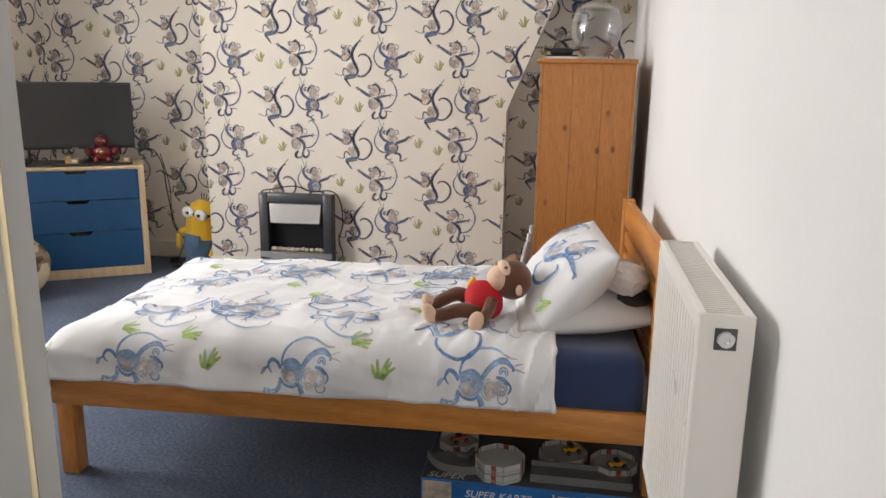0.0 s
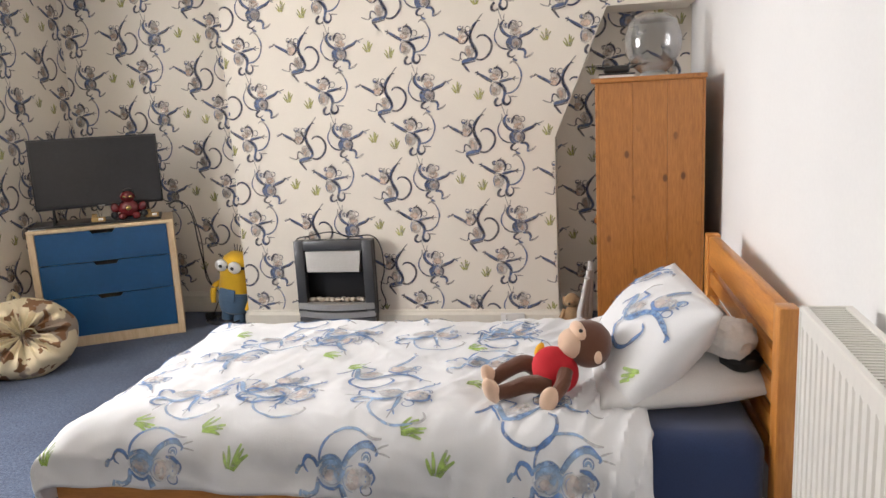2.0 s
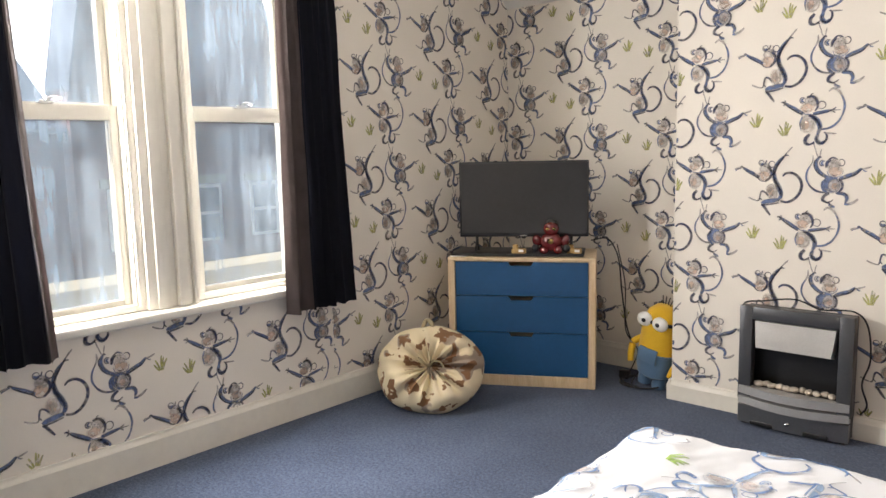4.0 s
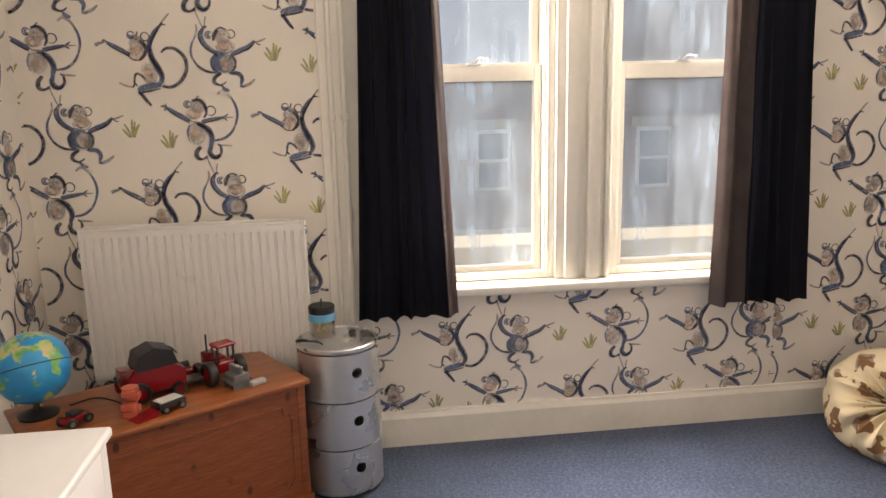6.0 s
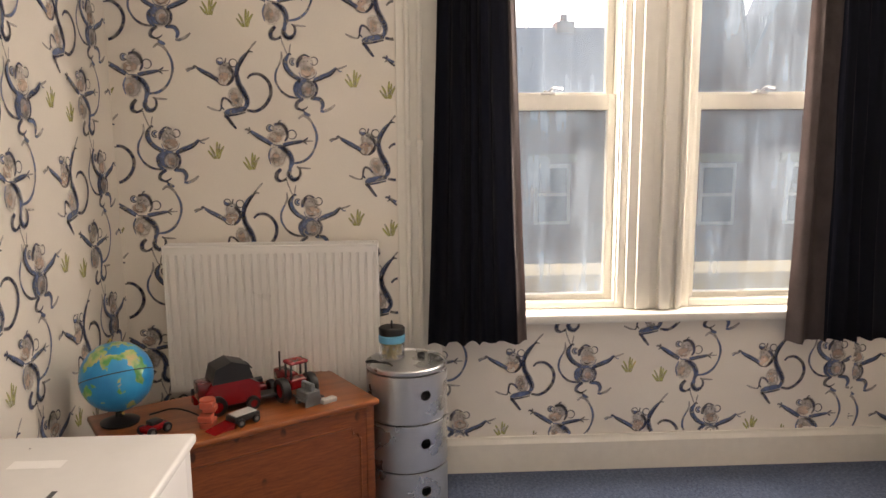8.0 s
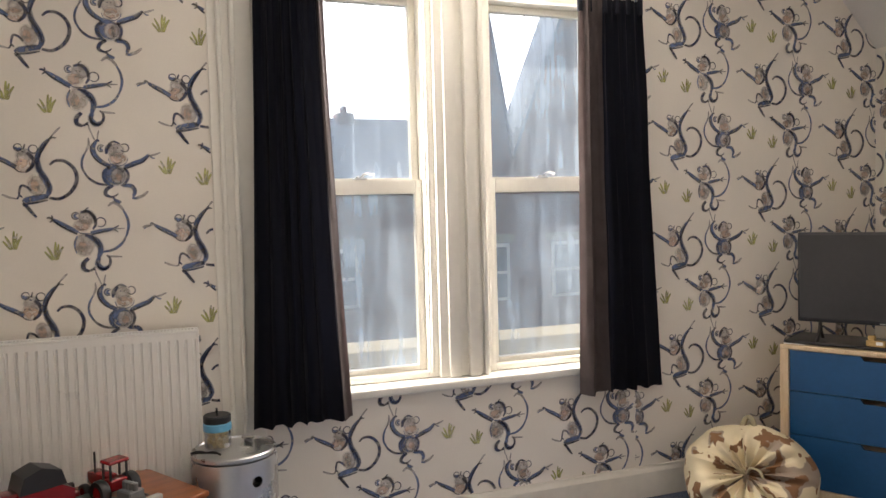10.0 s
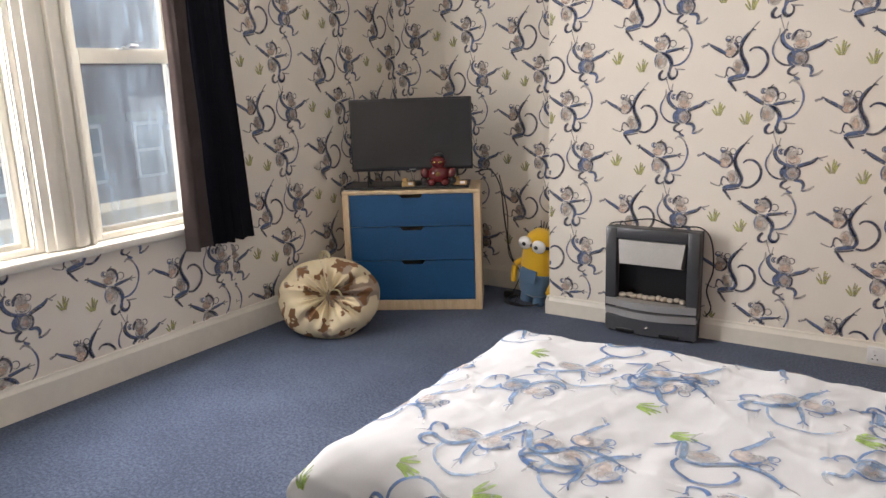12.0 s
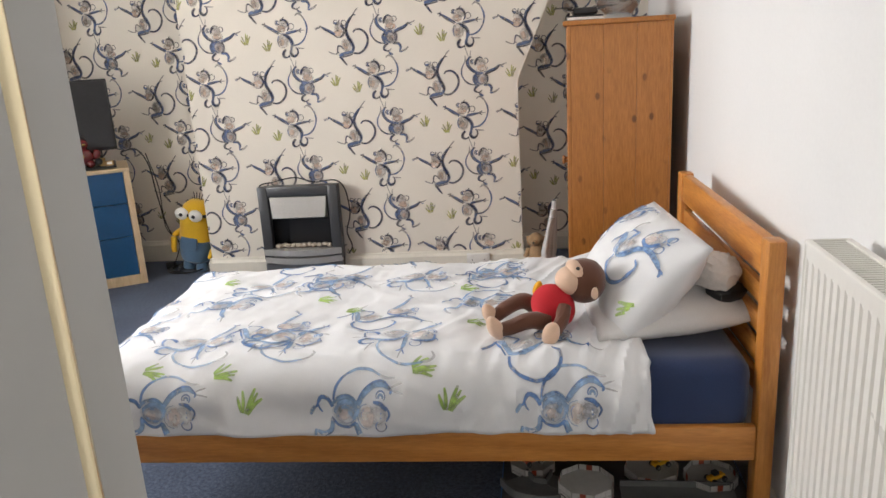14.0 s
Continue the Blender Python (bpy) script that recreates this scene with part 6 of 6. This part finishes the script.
for i in range(4):
    part("cylinder", lathe([(0, 0.055), (0.010, 0.055), (0.010, 0.078), (0.006, 0.082), (0, 0.082)], 10, m=Matrix.Translation((-0.026 + 0.017 * i, 0, 0))), GREY, eng)
for s in (-1, 1):
    part("support", box(s * 0.03 - 0.005, s * 0.03 + 0.005, -0.034, 0.034, 0, 0.030, 0.001, 1), GREY, eng)
    part("side_rail", tube([(-0.045, s * 0.034, 0.03), (0.045, s * 0.034, 0.03)], 0.004, 6, n=1), GREY, eng)
p = chest_at(0.15, 0.06)
part("block", box(-0.03, 0.03, -0.014, 0.014, 0, 0.018, 0.004, 2), PALE_GREY, thing("toy_block", "small pale grey plastic block on the pine chest", "toy", p.x, p.y, p.z, CA + 10))
p = chest_at(0.575, 0.10)
orc = thing("toy_figure_base", "pinkish red toy built of small bricks", "toy", p.x, p.y, p.z, CA + 60)
for i, (x, y, z, w) in enumerate(((0, 0, 0, 0.035), (-0.01, 0.005, 0.022, 0.028), (0.012, -0.004, 0.044, 0.022), (0.0, 0.0, 0.064, 0.030))):
    part("brick", box(x - w, x + w, y - 0.022, y + 0.022, z + 0.001 * i, z + 0.020 + 0.001 * i, 0.003, 1), ORANGE, orc)
part("plate", lathe([(0, 0.088), (0.026, 0.088), (0.026, 0.094), (0, 0.095)], 16), ORANGE, orc)
p = chest_at(0.47, 0.06)
gdg = thing("toy_flatbed", "silver and black toy car with a red ramp", "toy vehicle", p.x, p.y, p.z, CA + 15)
part("body", box(-0.05, 0.05, -0.03, 0.03, 0.012, 0.034, 0.005, 2), BLACK, gdg)
part("screen", box(-0.042, 0.042, -0.024, 0.024, 0.034, 0.038, 0.002, 1), PALE_GREY, gdg)
part("ramp", prism([(-0.13, 0.0), (-0.05, 0.0), (-0.05, 0.016)], -0.03, 0.03, "y"), RED, gdg)
for x in (-0.03, 0.03):
    for y in (-0.034, 0.034):
        wheel(gdg, x, y, 0.014, 0.014, 0.010, GREY)
p = chest_at(0.74, 0.14)
rc = thing("toy_car", "small red and black toy car beside the globe", "toy vehicle", p.x, p.y, p.z, CA + 25)
part("body", box(-0.045, 0.045, -0.022, 0.022, 0.012, 0.032, 0.007, 2), RED, rc)
part("cabin", box(-0.022, 0.020, -0.017, 0.017, 0.032, 0.048, 0.006, 2), BLACK, rc)
for x in (-0.030, 0.030):
    for y in (-0.026, 0.026):
        wheel(rc, x, y, 0.016, 0.016, 0.012, GREY)
cw_ = thing("lamp_cable", "thin dark cable trailing from the globe", "cable", p.x, p.y, p.z, CA + 180)
part("cable", tube([(-0.02, -0.16, 0.006), (-0.10, -0.13, 0.02), (-0.16, -0.06, 0.004), (-0.15, 0.0, 0.004)], 0.003, 6), BLACK, cw_)

# ---------------------------------------------------------------- white cabinet
wc = thing("bedside_cabinet", "chipped white-painted cabinet with a drawer over doors", "cabinet", -2.575, 1.10, 0)
cw2, cd2, ch2 = 0.62, 0.58, 0.75
part("top", box(-0.012, cw2 + 0.012, -cd2, 0.015, ch2 - 0.026, ch2, 0.008, 3), OFFWHITE, wc)
part("carcass", box(0.0, cw2, -cd2 + 0.005, -0.02, 0.0, ch2 - 0.027, 0.002, 1), OFFWHITE, wc)
part("stile", box(0.0, 0.045, -0.02, 0, 0, ch2 - 0.027, 0.002, 1), OFFWHITE, wc)
part("stile", box(cw2 - 0.045, cw2, -0.02, 0, 0, ch2 - 0.027, 0.002, 1), OFFWHITE, wc)
dwr = part("drawer", box(0.050, cw2 - 0.050, -0.018, 0.004, 0.52, ch2 - 0.035, 0.005, 2), OFFWHITE, wc)
for a in (0.26, 0.36):
    part("handle", tube([(a, 0.004, 0.60), (a, 0.024, 0.612), (a, 0.026, 0.64), (a, 0.024, 0.668), (a, 0.004, 0.68)], 0.006, 8), CHROME, dwr, "chrome bow handle")
for k in (0, 1):
    a0 = 0.050 + k * (cw2 - 0.10) / 2
    part("door", box(a0, a0 + (cw2 - 0.106) / 2, -0.018, 0.004, 0.04, 0.51, 0.005, 2), OFFWHITE, wc)
for x, y, w, h in ((0.30, -0.20, 0.016, 0.006), (0.36, -0.22, 0.014, 0.003), (0.06, -0.36, 0.002, 0.002)):
    part("paint_chip", box(x - w, x + w, y - h, y + h, ch2 - 0.0005, ch2 + 0.0006), DARK_STEEL, wc)
part("worn_patch", box(0.13, 0.17, -0.36, -0.24, ch2 - 0.0005, ch2 + 0.0005), WHITE, wc)

# ---------------------------------------------------------------- race-track box under the bed
def print_side():
    return plain("box_blue_print", (0.02, 0.12, 0.36), 0.4, var=0.35, grain=12, bump=0.0, big=5)


BOXB = print_side()
BOXD = plain("box_dark_print", (0.045, 0.045, 0.05), 0.4, var=0.4, grain=10, bump=0.0, big=7)
TX = thing("track_set_box", "blue printed cardboard box of a toy race-track set", "box", -0.465, 2.10, 0, -2)
part("box_body", box(0, 0.74, 0.0, 0.46, 0, 0.095, 0.002, 1), BOXB, TX)
part("lid_print", box(0.004, 0.736, 0.004, 0.456, 0.095, 0.0965), BOXD, TX)
part("photo_print", box(0.006, 0.105, -0.0015, 0.0005, 0.006, 0.088), plain("box_photo", (0.42, 0.36, 0.30), 0.4, var=0.5, grain=30, bump=0, big=14), TX)


def lettering(text, size, m, material, parent):
    cu = bpy.data.curves.new("lettering", "FONT")
    cu.body, cu.size, cu.extrude, cu.shear = text, size, 0.0004, 0.25
    ob = bpy.data.objects.new("lettering", cu)
    scene.collection.objects.link(ob)
    me = bpy.data.meshes.new_from_object(ob.evaluated_get(bpy.context.evaluated_depsgraph_get()))
    bpy.data.objects.remove(ob)
    me.materials.append(material)
    o = new("lettering", me)
    o.parent = parent
    o.matrix_basis = m
    return o


lettering("SUPER KARTS", 0.036, pose(0.15, -0.0012, 0.042, 90, 0, 0), WHITE, TX)
lettering("3", 0.026, pose(0.43, -0.0012, 0.062, 90, 0, 0), WHITE, TX)
lettering("SUPER", 0.045, pose(0.02, 0.012, 0.0972), PALE_GREY, TX)
for z in (0.072, 0.062):
    part("small_print", box(0.455, 0.52, -0.0014, 0.0004, z - 0.003, z + 0.003), WHITE, TX)
part("badge", box(0.545, 0.72, -0.0016, 0.0004, 0.055, 0.082), plain("badge_yellow", (0.62, 0.55, 0.05), 0.4), TX, "yellow-green badge with a dark edge")
for i, x in enumerate((0.52, 0.60, 0.66)):
    part("track_print", lathe([(0.010, 0), (0.013, 0), (0.013, 0.0012), (0.010, 0.0012)], 14, m=pose(x, 0, 0.025, 90, 0, 0)), WHITE, TX)


def octagon(name, label, x, y, z, r, tiers, rz):
    t = thing(name, label, "toy track", x + 0.04, y - 0.10, z, rz, group="toy track pieces")
    for k in range(tiers):
        z0 = k * 0.034
        part("tray", lathe([(0, z0), (r * 0.98, z0), (r, z0 + 0.004), (r, z0 + 0.012), (0, z0 + 0.012)], 8), PALE_GREY, t)
        for i in range(8):
            a0, a1 = radians(45 * i), radians(45 * (i + 1))
            p0, p1 = Vector((r * math.cos(a0), r * math.sin(a0), 0)), Vector((r * math.cos(a1), r * math.sin(a1), 0))
            d = p1 - p0
            nrm = Vector((d.y, -d.x, 0)).normalized()
            for s0, s1, mt in ((0.03, 0.36, WHITE), (0.37, 0.63, ORANGE if i % 2 else WHITE), (0.64, 0.97, WHITE)):
                b0, b1 = p0 + d * s0, p0 + d * s1
                bm = bmesh.new()
                f = [bm.verts.new(c + Vector((0, 0, zz))) for c, zz in ((b0, z0), (b1, z0), (b1, z0 + 0.030), (b0, z0 + 0.030))]
                face = bm.faces.new(f)
                bmesh.ops.solidify(bm, geom=[face], thickness=0.006)
                part("rim_tile", bm, mt, t)
    return t


octagon("track_turntable", "white and orange eight-sided toy track piece, stacked double", -0.245, 2.27, 0.097, 0.085, 2, 10)
octagon("track_turntable", "white and orange eight-sided toy track piece", -0.40, 2.44, 0.097, 0.075, 1, 25)
octagon("track_turntable", "white and orange eight-sided toy track piece", -0.03, 2.40, 0.097, 0.085, 1, 5)
octagon("track_turntable", "white and orange eight-sided toy track piece", 0.14, 2.36, 0.097, 0.080, 1, 30)


def track(label, pts, z):
    t = thing("track_section", label, "toy track", 0.04, -0.10, z, group="toy track pieces")
    line = curve_points([(x, y, 0) for x, y in pts], 6)
    bm = bmesh.new()
    rows = []
    for i, qv in enumerate(line):
        d = (line[min(i + 1, len(line) - 1)] - line[max(i - 1, 0)]).normalized()
        o = Vector((-d.y, d.x, 0))
        rows.append([bm.verts.new(qv + o * a + Vector((0, 0, h))) for a, h in ((-0.05, 0), (-0.05, 0.028), (-0.043, 0.028), (-0.043, 0.010), (0.043, 0.010), (0.043, 0.028), (0.05, 0.028), (0.05, 0))])
    for a, b in zip(rows, rows[1:]):
        for k in range(8):
            bm.faces.new((a[k], b[k], b[(k + 1) % 8], a[(k + 1) % 8]))
    bm.faces.new(rows[0])
    bm.faces.new(rows[-1][::-1])
    part("channel", bm, GREY, t)
    return t


track("curved grey plastic track section on the box", [(-0.46, 2.36), (-0.42, 2.30), (-0.34, 2.29), (-0.30, 2.36)], 0.097)
track("straight grey plastic track section on the box", [(-0.14, 2.275), (0.0, 2.27), (0.19, 2.26)], 0.097)
for x, y, m_, lab in ((-0.40, 2.44, ORANGE, "small orange toy kart on the track"), (0.0, 2.42, YELLOWCLOTH, "small yellow toy kart on the track"), (0.15, 2.34, YELLOWCLOTH, "small yellow toy kart on the track")):
    k = thing("toy_kart", lab, "toy vehicle", x + 0.04, y - 0.10, 0.110, 30)
    part("body", box(-0.03, 0.03, -0.012, 0.012, 0.008, 0.022, 0.004, 1), m_, k)
    part("seat", box(-0.014, 0.006, -0.010, 0.010, 0.022, 0.036, 0.003, 1), BLACK, k)
    for dx in (-0.02, 0.02):
        for dy in (-0.016, 0.016):
            wheel(k, dx, dy, 0.009, 0.009, 0.008, GREY)
